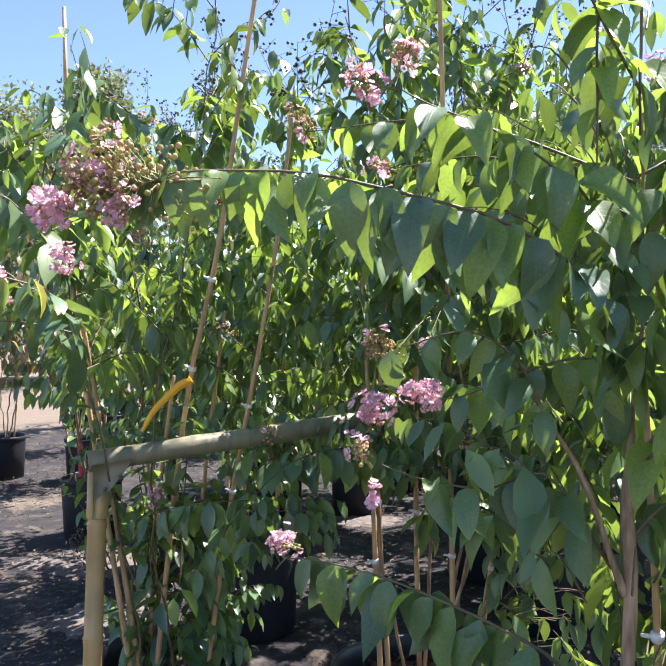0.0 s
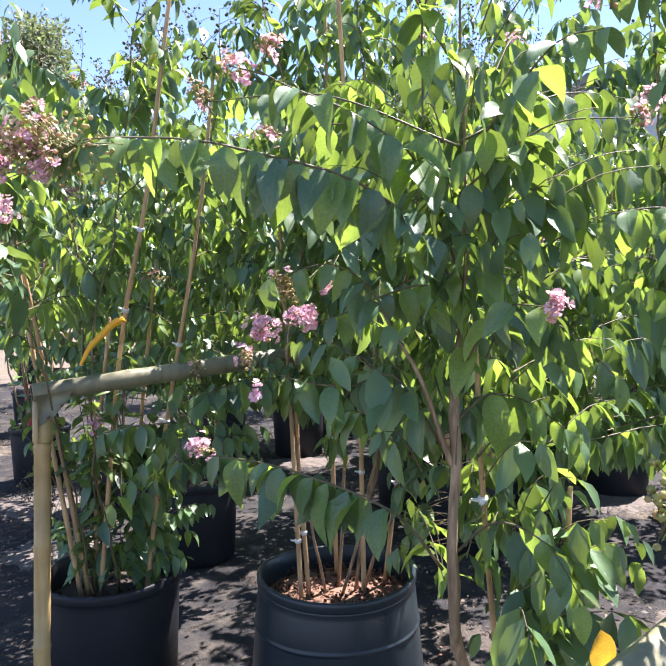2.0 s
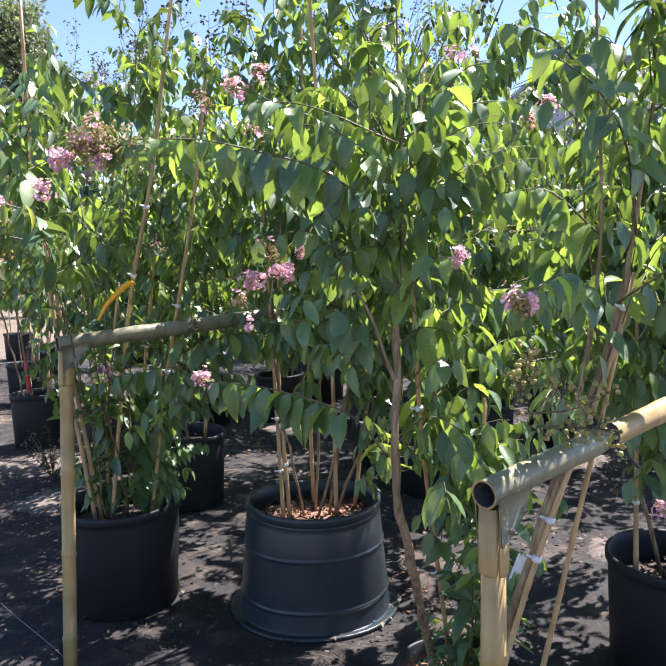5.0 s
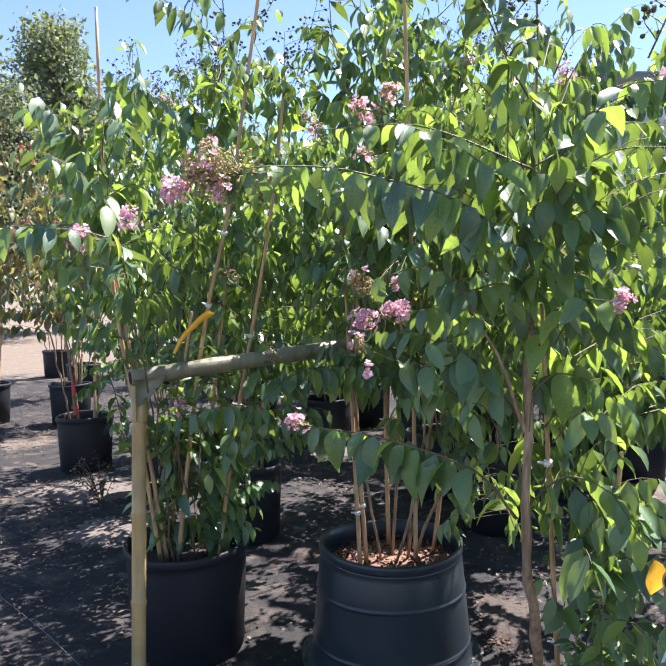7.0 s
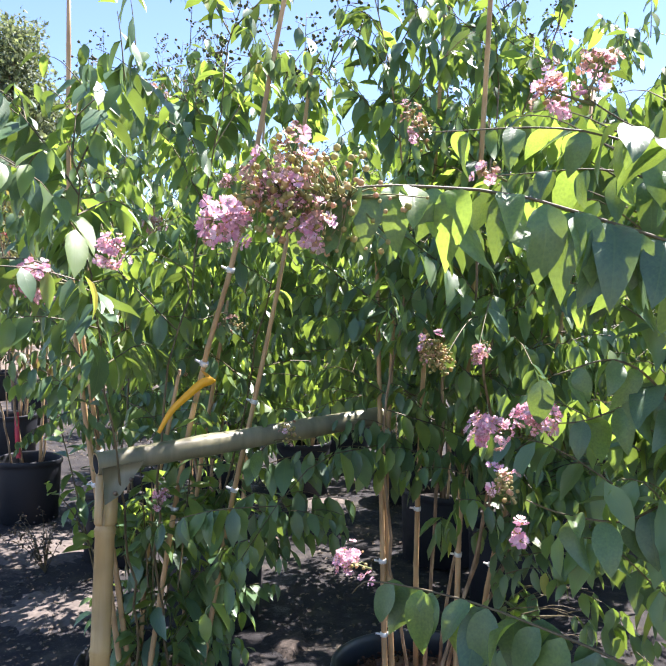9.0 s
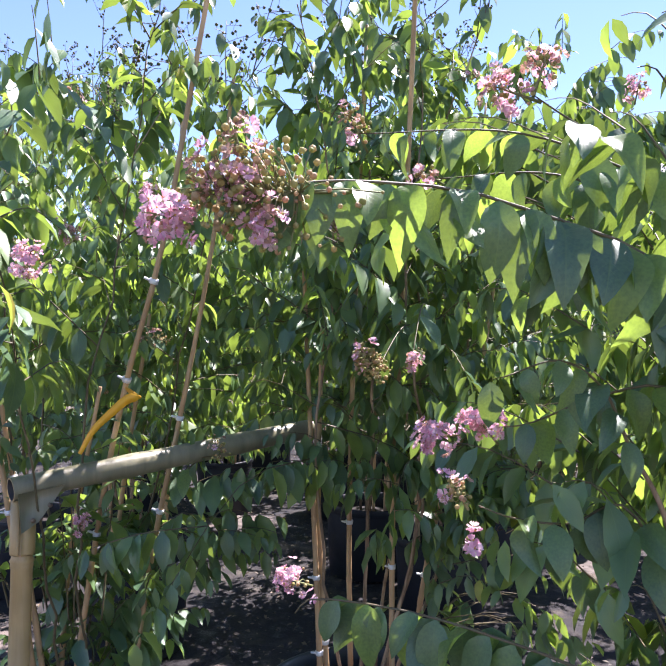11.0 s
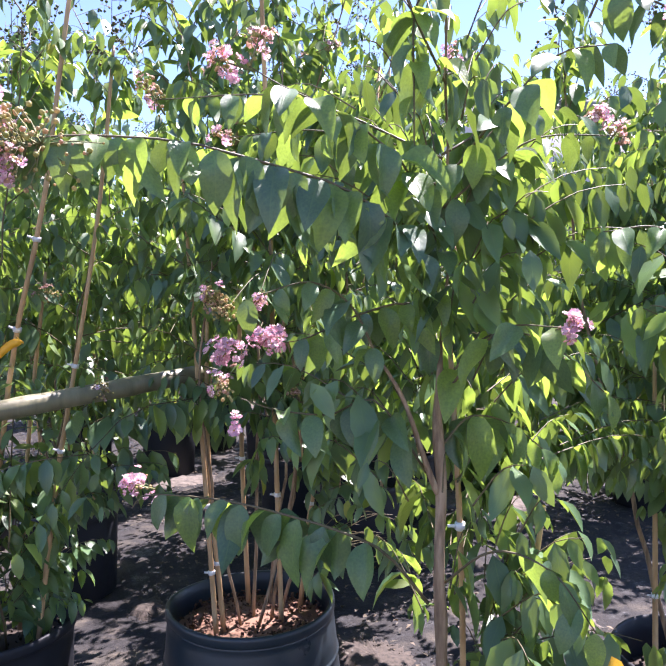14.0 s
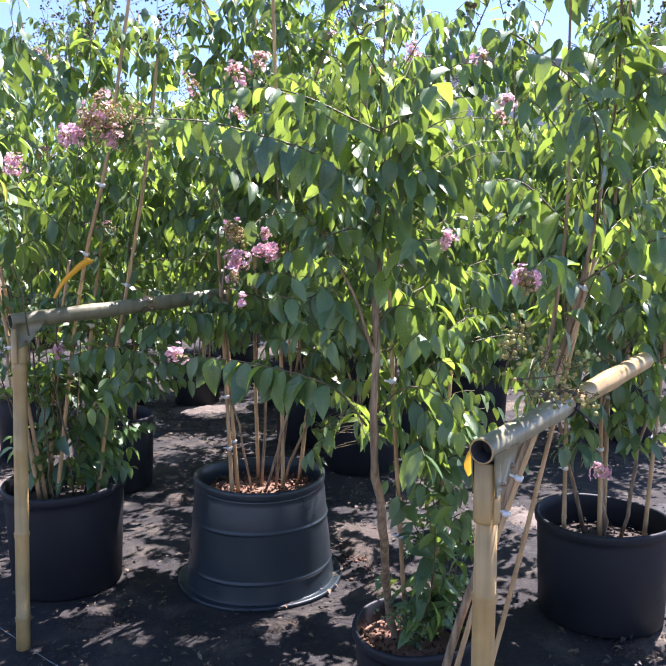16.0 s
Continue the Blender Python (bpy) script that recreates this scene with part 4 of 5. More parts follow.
# stems take the darker twig colour in place of bark to carry their shade
crape_myrtle(12, "green crape myrtle with leafy basal shoots in a black pot", (-0.585, 2.445, 0.38),
             fan((-0.585, 2.445), 0.38, [(-0.86, 2.75, 2.12), (-0.34, 2.05, 2.45), (-0.66, 1.62, 1.90), (-0.15, 2.55, 2.35), (-0.92, 2.2, 1.98)], seed=2), first=1.22, per=17, reach=0.52, leaf=0.10, flowers=2, seeds=13, old=5, low=10, radius=0.0048, stem_mat=TWIG, keep=lambda p: p[0] < 0.1 and (p[1] > 2.22 or p[2] > 2.0 or (p[1] > 1.25 and p[0] < -0.56 and p[2] > 1.5)) and p[0] > -0.32 - 0.36 * p[1])
infill(305, [o for o in scene.objects if o.name.startswith("crape_myrtle")][-1], 30, (-0.46, 2.44, 0.76), (0.28, 0.12, 0.26), 0.105, 0.62, [(-0.55, 2.42, 0.4), (-0.52, 2.38, 0.7), (-0.48, 2.32, 1.1)], lambda p: p[0] > -0.62)
infill(306, [o for o in scene.objects if o.name.startswith("crape_myrtle")][-1], 16, (-0.16, 2.22, 0.98), (0.22, 0.16, 0.16), 0.10, 0.8, [(-0.45, 2.38, 0.6), (-0.38, 2.34, 0.9), (-0.32, 2.3, 1.2)], lambda p: True)
LEFT = [o for o in scene.objects if o.name.startswith("crape_myrtle")][-1]
rl = np.random.default_rng(77)
panicle(rl, LEFT, (-0.632, 1.42, 1.622), (-0.7, -0.4, 0.1), 0.075, 1.0, 0.05, 8, label="fresh pink crinkled flower cluster")
panicle(rl, LEFT, (-0.542, 1.47, 1.672), (0.2, -0.4, 0.5), 0.055, 0.9, 0.15, 8, label="fresh pink crinkled flower cluster")
for k, (path, ties) in enumerate([
        ([(-0.605, 2.36, 0.39), (-0.52, 2.25, 0.95), (-0.435, 2.12, 1.39), (-0.337, 2.04, 1.75), (-0.27, 1.98, 2.12), (-0.17, 1.93, 2.7)], (0.22, 0.42, 0.56)),
        ([(-0.445, 2.38, 0.39), (-0.36, 2.34, 0.95), (-0.292, 2.308, 1.292), (-0.20, 2.3, 1.8), (-0.14, 2.3, 2.3)], (0.3, 0.5)),
        ([(-0.665, 2.33, 0.39), (-0.73, 2.275, 0.95), (-0.793, 2.227, 1.468), (-0.80, 2.16, 1.9), (-0.79, 2.10, 2.47)], (0.3,)),
        ([(-0.645, 2.35, 0.39), (-0.712, 2.30, 0.95), (-0.778, 2.25, 1.468), (-0.80, 2.24, 1.6)], (0.45,)),
        ([(-0.64, 2.42, 0.39), (-0.60, 2.36, 0.9), (-0.50, 2.2, 1.4)], (0.4,)),
        ([(-0.52, 2.50, 0.39), (-0.47, 2.48, 1.0), (-0.38, 2.4, 1.6)], (0.3, 0.6))]):
    stake(path, ties, seed=10 + k)

# pot to the right of the second post
pot("matt black nursery pot beside the bamboo post", (1.545, 1.72, 0), 0.25, 0.235, 0.405, mulch=160, seed=3, soil_drop=0.11)
crape_myrtle(13, "green crape myrtle with pink flowers in a black pot", (1.545, 1.72, 0.4),
             fan((1.545, 1.72), 0.32, [(1.3, 1.35, 2.1), (1.55, 1.75, 2.3), (1.85, 1.5, 2.1), (1.75, 2.1, 2.25), (1.2, 1.9, 2.2)], seed=3), first=1.1, per=18, reach=0.55, leaf=0.10, flowers=3, seeds=12, old=3, keep=lambda p: p[1] > 0.9 and (p[0] > 1.08 or p[2] < 1.4))
for k, path in enumerate([[(1.36, 1.69, 0.32), (1.33, 1.66, 1.3)], [(1.47, 1.62, 0.32), (1.40, 1.56, 1.6)], [(1.66, 1.62, 0.32), (1.72, 1.58, 1.7)], [(1.6, 1.8, 0.32), (1.62, 1.85, 2.1)]]):
    stake(path, (0.3, 0.6), seed=20 + k)

BESIDE = [o for o in scene.objects if o.name.startswith("crape_myrtle")][-1]
infill(314, BESIDE, 34, (1.48, 1.55, 0.98), (0.34, 0.22, 0.24), 0.10, 0.85, [(1.5, 1.65, 0.5), (1.46, 1.58, 0.9), (1.42, 1.5, 1.4)], lambda p: p[1] > 1.3)
# rows behind; some pots, trees and low shoots are added to shade the yard
ROWS_BEHIND = [(-0.50, 3.82, 0.25, 4), (1.08, 3.88, 0.25, 5), (0.06, 6.30, 0.23, 6), (0.95, 6.1, 0.25, 7), 
               # (-1.14, 4.72) and (0.86, 4.65) are among those added for shade
               (1.55, 4.55, 0.25, 9), (3.3, 4.3, 0.25, 41), (2.35, 4.9, 0.25, 48), (-1.14, 4.72, 0.24, 42), (2.55, 5.7, 0.25, 10), (3.6, 4.7, 0.25, 11), (-0.85, 7.4, 0.24, 12), (1.9, 7.8, 0.25, 13),
               # most trees beyond y = 9 are added to block horizon light
               (3.6, 7.4, 0.25, 14), (0.5, 9.0, 0.25, 15), (-1.1, 9.6, 0.24, 16), (5.0, 6.6, 0.25, 17), (-0.64, 6.2, 0.24, 31), (0.52, 7.3, 0.24, 32), (1.62, 6.3, 0.25, 33), (0.86, 4.65, 0.25, 34), (0.9, 10.6, 0.25, 35), (2.7, 10.0, 0.25, 36), (4.5, 9.2, 0.25, 37), (-0.3, 11.4, 0.25, 38), (6.4, 8.4, 0.25, 39), (1.8, 12.2, 0.25, 43), (4.0, 11.6, 0.25, 44), (6.2, 10.6, 0.25, 45), (0.2, 13.2, 0.25, 46), (8.2, 9.4, 0.25, 47)]
for x, y, rad, sd in ROWS_BEHIND:
    pot("black nursery pot in the rows behind", (x, y, 0), rad, rad - 0.02, 0.45, mulch=50, seed=sd)
    rr = np.random.default_rng(sd)
    tops = [(x + rr.normal(0, 0.3), y + rr.normal(0, 0.25), rr.uniform(2.3, 2.95) + 0.15 * (y > 4.5) - 0.2 * (x > 2) - 0.35 * (x < 0.3)) for _ in range(4)]
    crape_myrtle(40 + sd, "green crape myrtle with seed heads in a black pot", (x, y, 0.38), fan((x, y), 0.38, tops, seed=sd), first=0.85, per=16,
                 reach=0.72, leaf=0.105 if y < 5 else 0.125, pitch=0.040 if y < 5 else 0.056, twigs=4, flowers=1, seeds=10 if y < 7 else 5, old=2, low=8 if y < 5 else 18, shapes=LEAVES if y < 5 else LEAVES_FAR if y < 7.5 else LEAVES_TINY)
    for k in range(3):
        a = rr.uniform(0, 6.28)
        stake([(x + 0.13 * math.cos(a), y + 0.13 * math.sin(a), 0.38), (x + 0.22 * math.cos(a), y + 0.2 * math.sin(a), rr.uniform(1.8, 2.9))], (0.25, 0.45), seed=30 + sd * 3 + k)

BEHIND = [o for o in scene.objects if o.name.startswith("crape_myrtle")]
for k, (name_at, centre, spread, count) in enumerate([((-0.50, 3.82), (-0.40, 3.68, 1.45), (0.60, 0.30, 0.50), 64), ((0.86, 4.65), (0.70, 4.25, 1.45), (0.70, 0.30, 0.55), 60),
                                                     ((1.08, 3.88), (1.50, 3.85, 1.50), (0.60, 0.30, 0.55), 60), ((-1.14, 4.72), (-0.98, 4.50, 1.55), (0.34, 0.30, 0.50), 36)]):
    tree = next(o for o in BEHIND if abs(o.location.x - name_at[0]) < 0.01 and abs(o.location.y - name_at[1]) < 0.01)
    infill(330 + k, tree, count, centre, spread, 0.088, 0.75, [(*name_at, 0.5), (*name_at, 1.2), (*name_at, 2.2)], lambda p: True)

# far left, with red and bronze heads
for x, y, rad, sd, h in [(-1.95, 5.52, 0.22, 8, 2.55), (-2.75, 7.6, 0.22, 21, 2.7), (-3.25, 9.7, 0.23, 22, 2.8), (-3.70, 7.70, 0.24, 23, 2.1), (-5.2, 9.3, 0.24, 24, 2.3), (-2.2, 11.0, 0.24, 25, 2.4), (-4.4, 12.0, 0.24, 26, 2.3)]:
    pot("black nursery pot beside the sunny aisle", (x, y, 0), rad, rad - 0.02, 0.45, mulch=40, seed=sd)
    rr = np.random.default_rng(sd)
    tops = [(x + rr.normal(0, 0.3), y + rr.normal(0, 0.25), rr.uniform(h - 0.3, h + 0.15)) for _ in range(4)]
    crape_myrtle(40 + sd, "bronze-tinged crape myrtle with red flowers in a black pot", (x, y, 0.38), fan((x, y), 0.38, tops, seed=sd), first=1.5 if x < -2.5 else 1.1, per=18,
                 reach=0.62, leaf=0.11, pitch=0.058, twigs=3, shapes=LEAVES_FAR, flowers=12, seeds=2, old=20, petal=PETAL_RED, leaf_mat=LEAF_RED if sd in (8, 21, 23, 22) else None, group="red crape myrtles")
    for k in range(2):
        a = rr.uniform(0, 6.28)
        stake([(x + 0.12 * math.cos(a), y + 0.12 * math.sin(a), 0.38), (x + 0.2 * math.cos(a), y + 0.2 * math.sin(a), 1.7)], (0.3,), seed=130 + sd * 3 + k)

pot("pale grey nursery pot at the aisle edge", (-3.85, 7.05, 0), 0.21, 0.19, 0.42, mat=GREY_POT, mulch=30, seed=51, group="pots at the aisle")
bamboo_frame("distant pale bamboo support across the sunny aisle", (-5.4, 7.75, 0.0), (-5.4, 7.75, 1.0), (-3.5, 7.8, 1.03))
bamboo_frame("distant pale bamboo support across the sunny aisle", (-6.2, 8.9, 0.0), (-6.2, 8.9, 1.30), (-4.0, 9.0, 1.34))

pot("low black nursery pot with bark mulch at the near trunk", (0.66, 1.40, 0), 0.198, 0.185, 0.20, mulch=260, seed=61, soil_drop=0.05, soil=MULCH)

# ---- the nearest tree, its long sprays leaf by leaf ----
NEAR = thing("crape_myrtle", "near crape myrtle with arching leafy sprays and pink flowers", "tree", (0.61, 1.41, 0.12), "potted crape myrtles")
FINE = [mesh_np("leaf", *x[:2], [LEAF_OB], x[2]) for x in LEAVES_FINE]
FINE_YELLOW = mesh_np("yellow_leaf", *LEAVES_FINE[0][:2], [LEAF_YELLOW], LEAVES_FINE[0][2])


def leaf_objects(r, parent, poses):
    rot, at = poses
    ok = open_places(at, False)
    rot, at = rot[ok], at[ok]
    for k in range(len(at)):
        ob = new("leaf", FINE[int(r.integers(0, len(FINE)))])
        ob.parent = parent
        m = Matrix(rot[k].tolist()).to_4x4()
        m.translation = Vector(at[k])
        ob.matrix_basis = m


def near_spray(seed, tree, pts, leaf, pitch, hang, thin=0.0038, start=0.06, end=1.0, tilt=0.0, label=""):
    r = np.random.default_rng(seed)
    path = smooth_path(pts, 16)
    s = Soup()
    s.add(*tube(path, np.linspace(thin * 0.85, thin * 0.3, 16), 7))
    b = part("branch", s.mesh("branch", [TWIG]), tree, label)
    leaf_objects(r, b, leaf_poses(r, path, leaf, pitch, hang - 0.1, start, end, tilt))
    return path


TRUNK = [(0.615, 1.415, 0.10), (0.562, 1.375, 0.30), (0.489, 1.17, 0.587), (0.425, 1.03, 0.86), (0.418, 1.03, 1.17), (0.435, 1.05, 1.40), (0.45, 1.06, 1.55), (0.43, 1.0, 1.85), (0.42, 0.98, 2.15)]
def knotty(path, seed, much=0.0028):
    r = np.random.default_rng(seed)
    path[1:-1] += r.normal(0, much, (len(path) - 2, 3)) * (1, 1, 0.3)
    return path, 1 + 0.22 * np.clip(r.normal(0, 0.6, len(path)), -0.6, 1.4)


TRUNK_LINE, SWELL = knotty(smooth_path(TRUNK, 40), 8)
piece("trunk", tube(TRUNK_LINE, SWELL * np.interp(np.linspace(0, 1, 40), [0, 0.3, 0.55, 0.63, 1], [0.0135, 0.012, 0.0095, 0.0034, 0.0015]), 12), [BARK], NEAR)
piece("limb", tube(smooth_path([(0.418, 1.03, 1.165), (0.399, 1.03, 1.213), (0.358, 1.03, 1.33), (0.312, 1.03, 1.407)], 14), np.linspace(0.0065, 0.0025, 14), 9), [BARK], NEAR)
ARCH = [(0.44, 1.03, 1.46), (0.351, 0.95, 1.584), (0.287, 0.91, 1.629), (0.216, 0.89, 1.666), (0.103, 0.87, 1.693), (-0.001, 0.85, 1.713), (-0.103, 0.84, 1.716), (-0.155, 0.83, 1.712), (-0.20, 0.825, 1.705)]
near_spray(1, NEAR, ARCH, 0.094, 0.025, 0.95, 0.0036, 0.05, 1.0)
near_spray(2, NEAR, [(0.45, 1.06, 1.56), (0.346, 0.95, 1.693), (0.29, 0.92, 1.735), (0.218, 0.90, 1.773), (0.134, 0.88, 1.801), (0.09, 0.88, 1.825)], 0.092, 0.028, 0.7, 0.0028, 0.08, 0.92)
near_spray(3, NEAR, [(0.40, 1.035, 0.97), (0.33, 1.05, 1.06), (0.256, 1.08, 1.097), (0.184, 1.14, 1.112), (0.068, 1.23, 1.128), (-0.067, 1.31, 1.129), (-0.10, 1.33, 1.10)], 0.118, 0.036, 0.9, 0.0038, 0.25, 1.0)
near_spray(4, NEAR, [(0.40, 1.035, 1.20), (0.317, 1.05, 1.326), (0.231, 1.04, 1.31), (0.14, 1.02, 1.326), (0.081, 1.0, 1.35)], 0.085, 0.038, 0.75, 0.003, 0.15, 0.8)
near_spray(5, NEAR, [(0.43, 1.045, 1.40), (0.386, 1.06, 1.488), (0.305, 1.10, 1.474), (0.216, 1.13, 1.434), (0.175, 1.15, 1.425)], 0.085, 0.034, 0.72, 0.003, 0.1, 0.9)
near_spray(6, NEAR, [(0.43, 1.0, 1.85), (0.36, 0.95, 1.93), (0.30, 0.92, 2.03), (0.26, 0.9, 2.12)], 0.085, 0.034, 0.45, 0.003, 0.1, 1.0, 0.2)
near_spray(7, NEAR, [(0.44, 1.03, 1.70), (0.50, 0.93, 1.80), (0.55, 0.86, 1.86), (0.60, 0.80, 1.86)], 0.09, 0.034, 0.6, 0.003, 0.1, 1.0)
near_spray(8, NEAR, [(0.42, 1.03, 1.0), (0.47, 0.93, 1.09), (0.53, 0.85, 1.08), (0.575, 0.80, 1.0)], 0.095, 0.034, 0.7, 0.003, 0.2, 1.0)
near_spray(9, NEAR, [(0.43, 1.04, 1.35), (0.50, 0.98, 1.44), (0.58, 0.93, 1.42), (0.66, 0.90, 1.34)], 0.09, 0.036, 0.75, 0.003, 0.1, 1.0)
near_spray(10, NEAR, [(0.43, 1.03, 1.25), (0.49, 1.05, 1.29), (0.57, 1.06, 1.27), (0.66, 1.06, 1.2)], 0.095, 0.038, 0.8, 0.003, 0.1, 1.0)
near_spray(11, NEAR, [(0.42, 0.98, 2.0), (0.36, 0.95, 1.95), (0.355, 0.95, 1.80), (0.354, 0.95, 1.70)], 0.085, 0.04, 0.6, 0.003, 0.1, 1.0)
near_spray(13, NEAR, [(0.312, 1.03, 1.405), (0.27, 1.03, 1.49), (0.20, 1.02, 1.53), (0.11, 1.0, 1.51)], 0.085, 0.034, 0.85, 0.003, 0.05, 1.0)
near_spray(12, NEAR, [(0.44, 1.05, 1.50), (0.40, 1.1, 1.62), (0.33, 1.15, 1.66), (0.24, 1.2, 1.62)], 0.085, 0.036, 0.75, 0.003, 0.1, 1.0)


infill(301, NEAR, 38, (0.50, 1.18, 1.38), (0.38, 0.30, 0.46), 0.095, 0.8, TRUNK[3:], lambda p: p[1] > 0.95 - 0.15 * (p[0] > 0.5) and p[2] - 1.0 > 0.5 * abs(p[0] - 0.45) - 0.05 and (p[2] > 1.2 or p[0] > 0.35))
infill(308, NEAR, 10, (0.44, 0.94, 1.78), (0.20, 0.07, 0.32), 0.095, 0.85, TRUNK[4:], lambda p: True)
infill(302, NEAR, 28, (0.70, 1.34, 0.52), (0.13, 0.14, 0.36), 0.09, 0.5, [(0.70, 1.40, 0.12), (0.69, 1.36, 0.5), (0.66, 1.25, 0.95)], lambda p: True)
infill(304, NEAR, 26, (0.66, 1.05, 0.88), (0.15, 0.20, 0.26), 0.10, 0.8, [(0.60, 1.35, 0.4), (0.56, 1.2, 0.7), (0.52, 1.05, 1.1)], lambda p: p[0] > 0.5)
infill(310, NEAR, 9, (0.30, 1.46, 1.56), (0.26, 0.16, 0.26), 0.095, 0.85, TRUNK[4:], lambda p: p[2] > 1.36 or p[0] > 0.3)
infill(311, MIDDLE, 30, (0.32, 2.15, 1.18), (0.48, 0.22, 0.22), 0.10, 0.9, [(0.30, 2.3, 0.7), (0.30, 2.28, 1.0), (0.32, 2.25, 1.6)], lambda p: p[2] > 0.98 + 0.5 * max(0, 0.2 - p[0]))
# mostly unseen shoots added to keep sun off the ground and left pot
infill(313, MIDDLE, 62, (0.62, 2.95, 1.85), (0.48, 0.36, 0.50), 0.105, 0.85, [(0.40, 2.45, 0.7), (0.50, 2.65, 1.1), (0.62, 2.85, 1.7), (0.72, 3.0, 2.5)], lambda p: not sunny(p, (0.13, 1.655, 1.46), 0.14) and not sunny(p, (0.52, 2.18, 0.25), 0.16) and not sunny(p, (0.72, 1.95, 0.0), 0.25))
# shoots added to shade the low spray in front
infill(315, NEAR, 11, (0.32, 1.60, 1.90), (0.15, 0.12, 0.14), 0.10, 0.85, TRUNK[5:], lambda p: True)
# three mostly unseen fills, added to block sun from the ground and pots
infill(316, MIDDLE, 64, (1.12, 2.80, 1.92), (0.45, 0.40, 0.42), 0.105, 0.85, [(0.50, 2.45, 0.8), (0.75, 2.5, 1.4), (0.95, 2.65, 1.9), (1.0, 2.7, 2.4)], lambda p: not sunny(p, (0.52, 2.18, 0.25), 0.16) and not sunny(p, (0.72, 1.95, 0.0), 0.28))
infill(317, LEFT, 52, (-0.15, 3.0, 1.85), (0.40, 0.34, 0.45), 0.105, 0.85, [(-0.45, 2.6, 0.8), (-0.30, 2.8, 1.4), (-0.18, 2.9, 1.9), (-0.15, 2.9, 2.4)], lambda p: True)
infill(318, BESIDE, 50, (1.95, 2.1, 1.75), (0.36, 0.30, 0.40), 0.105, 0.85, [(1.65, 1.85, 0.7), (1.75, 1.95, 1.3), (1.85, 2.05, 1.9), (1.9, 2.1, 2.3)], lambda p: True)
infill(320, MIDDLE, 84, (1.06, 2.34, 1.25), (0.50, 0.25, 0.36), 0.10, 0.92, [(0.45, 2.35, 0.6), (0.70, 2.36, 1.0), (0.90, 2.38, 1.5), (1.0, 2.4, 2.0)], lambda p: p[2] > 0.93 + 0.07 * math.sin(14 * p[0]))
infill(321, NEAR, 20, (0.50, 1.12, 1.84), (0.34, 0.15, 0.26), 0.10, 0.95, TRUNK[5:], lambda p: p[0] > 0.14 and (p[2] > 1.7 or p[0] > 0.3))
infill(327, MIDDLE, 40, (1.15, 2.65, 2.42), (0.40, 0.25, 0.24), 0.10, 0.85, [(0.75, 2.5, 1.4), (0.95, 2.6, 1.9), (1.05, 2.65, 2.3), (1.1, 2.65, 2.6)], lambda p: True)
infill(322, BESIDE, 60, (1.55, 2.15, 1.15), (0.36, 0.25, 0.30), 0.10, 0.92, [(1.6, 1.85, 0.6), (1.6, 1.95, 1.0), (1.6, 2.05, 1.6)], lambda p: p[2] > 0.9 + 0.06 * math.sin(13 * p[0]))
infill(323, NEAR, 34, (0.92, 1.58, 1.18), (0.34, 0.20, 0.20), 0.105, 0.95, [(0.44, 1.06, 1.0), (0.58, 1.25, 1.25), (0.78, 1.45, 1.42)], lambda p: p[2] > 1.02 + 0.05 * math.sin(17 * p[0]))
infill(324, BESIDE, 40, (1.55, 1.95, 1.75), (0.40, 0.25, 0.35), 0.10, 0.9, [(1.6, 1.85, 0.8), (1.6, 1.95, 1.4), (1.6, 2.0, 2.1)], lambda p: True)
infill(325, BESIDE, 60, (1.85, 3.1, 1.85), (0.60, 0.40, 0.45), 0.105, 0.85, [(1.7, 2.0, 0.8), (1.75, 2.5, 1.4), (1.85, 3.0, 1.9)], lambda p: True)
infill(312, LEFT, 40, (-0.55, 2.42, 0.72), (0.24, 0.10, 0.27), 0.105, 0.62, [(-0.58, 2.34, 0.44), (-0.56, 2.30, 0.62), (-0.52, 2.28, 1.0)], lambda p: p[0] > -0.80 and p[2] > 0.56)
near_spray(178, LEFT, [(-0.62, 1.50, 1.60), (-0.66, 1.46, 1.655), (-0.76, 1.45, 1.662), (-0.89, 1.45, 1.655), (-1.0, 1.46, 1.63)], 0.10, 0.034, 0.9, 0.003, 0.05, 1.0)
near_spray(191, NEAR, [(0.70, 1.38, 0.14), (0.69, 1.30, 0.45), (0.68, 1.22, 0.78), (0.66, 1.15, 0.98)], 0.105, 0.045, 0.5, 0.004, 0.15, 1.0)
near_spray(192, NEAR, [(0.64, 1.36, 0.14), (0.66, 1.25, 0.36), (0.65, 1.18, 0.58), (0.62, 1.12, 0.74)], 0.10, 0.045, 0.5, 0.004, 0.15, 1.0)
near_spray(193, NEAR, [(0.74, 1.40, 0.14), (0.76, 1.30, 0.40), (0.75, 1.22, 0.62)], 0.10, 0.045, 0.45, 0.004, 0.15, 1.0)
r0 = np.random.default_rng(5)
PINK = "fresh pink crinkled flower cluster"
panicle(r0, NEAR, (-0.175, 0.822, 1.700), (-1, -0.1, -0.05), 0.135, 0.22, 0.85, 320, bud=(0.0018, 0.0044), label="large fading pink flower cluster with green buds")
panicle(r0, NEAR, (-0.228, 0.80, 1.704), (-0.5, -0.3, 0.5), 0.032, 0.9, 0.1, 8, label=PINK)
panicle(r0, NEAR, (-0.232, 0.82, 1.738), (-0.3, -0.1, 0.8), 0.040, 0.4, 0.8, 14, label="fading pink flower head")
panicle(r0, NEAR, (-0.205, 0.80, 1.668), (-0.3, -0.2, -0.4), 0.030, 0.7, 0.25, 10, label=PINK)
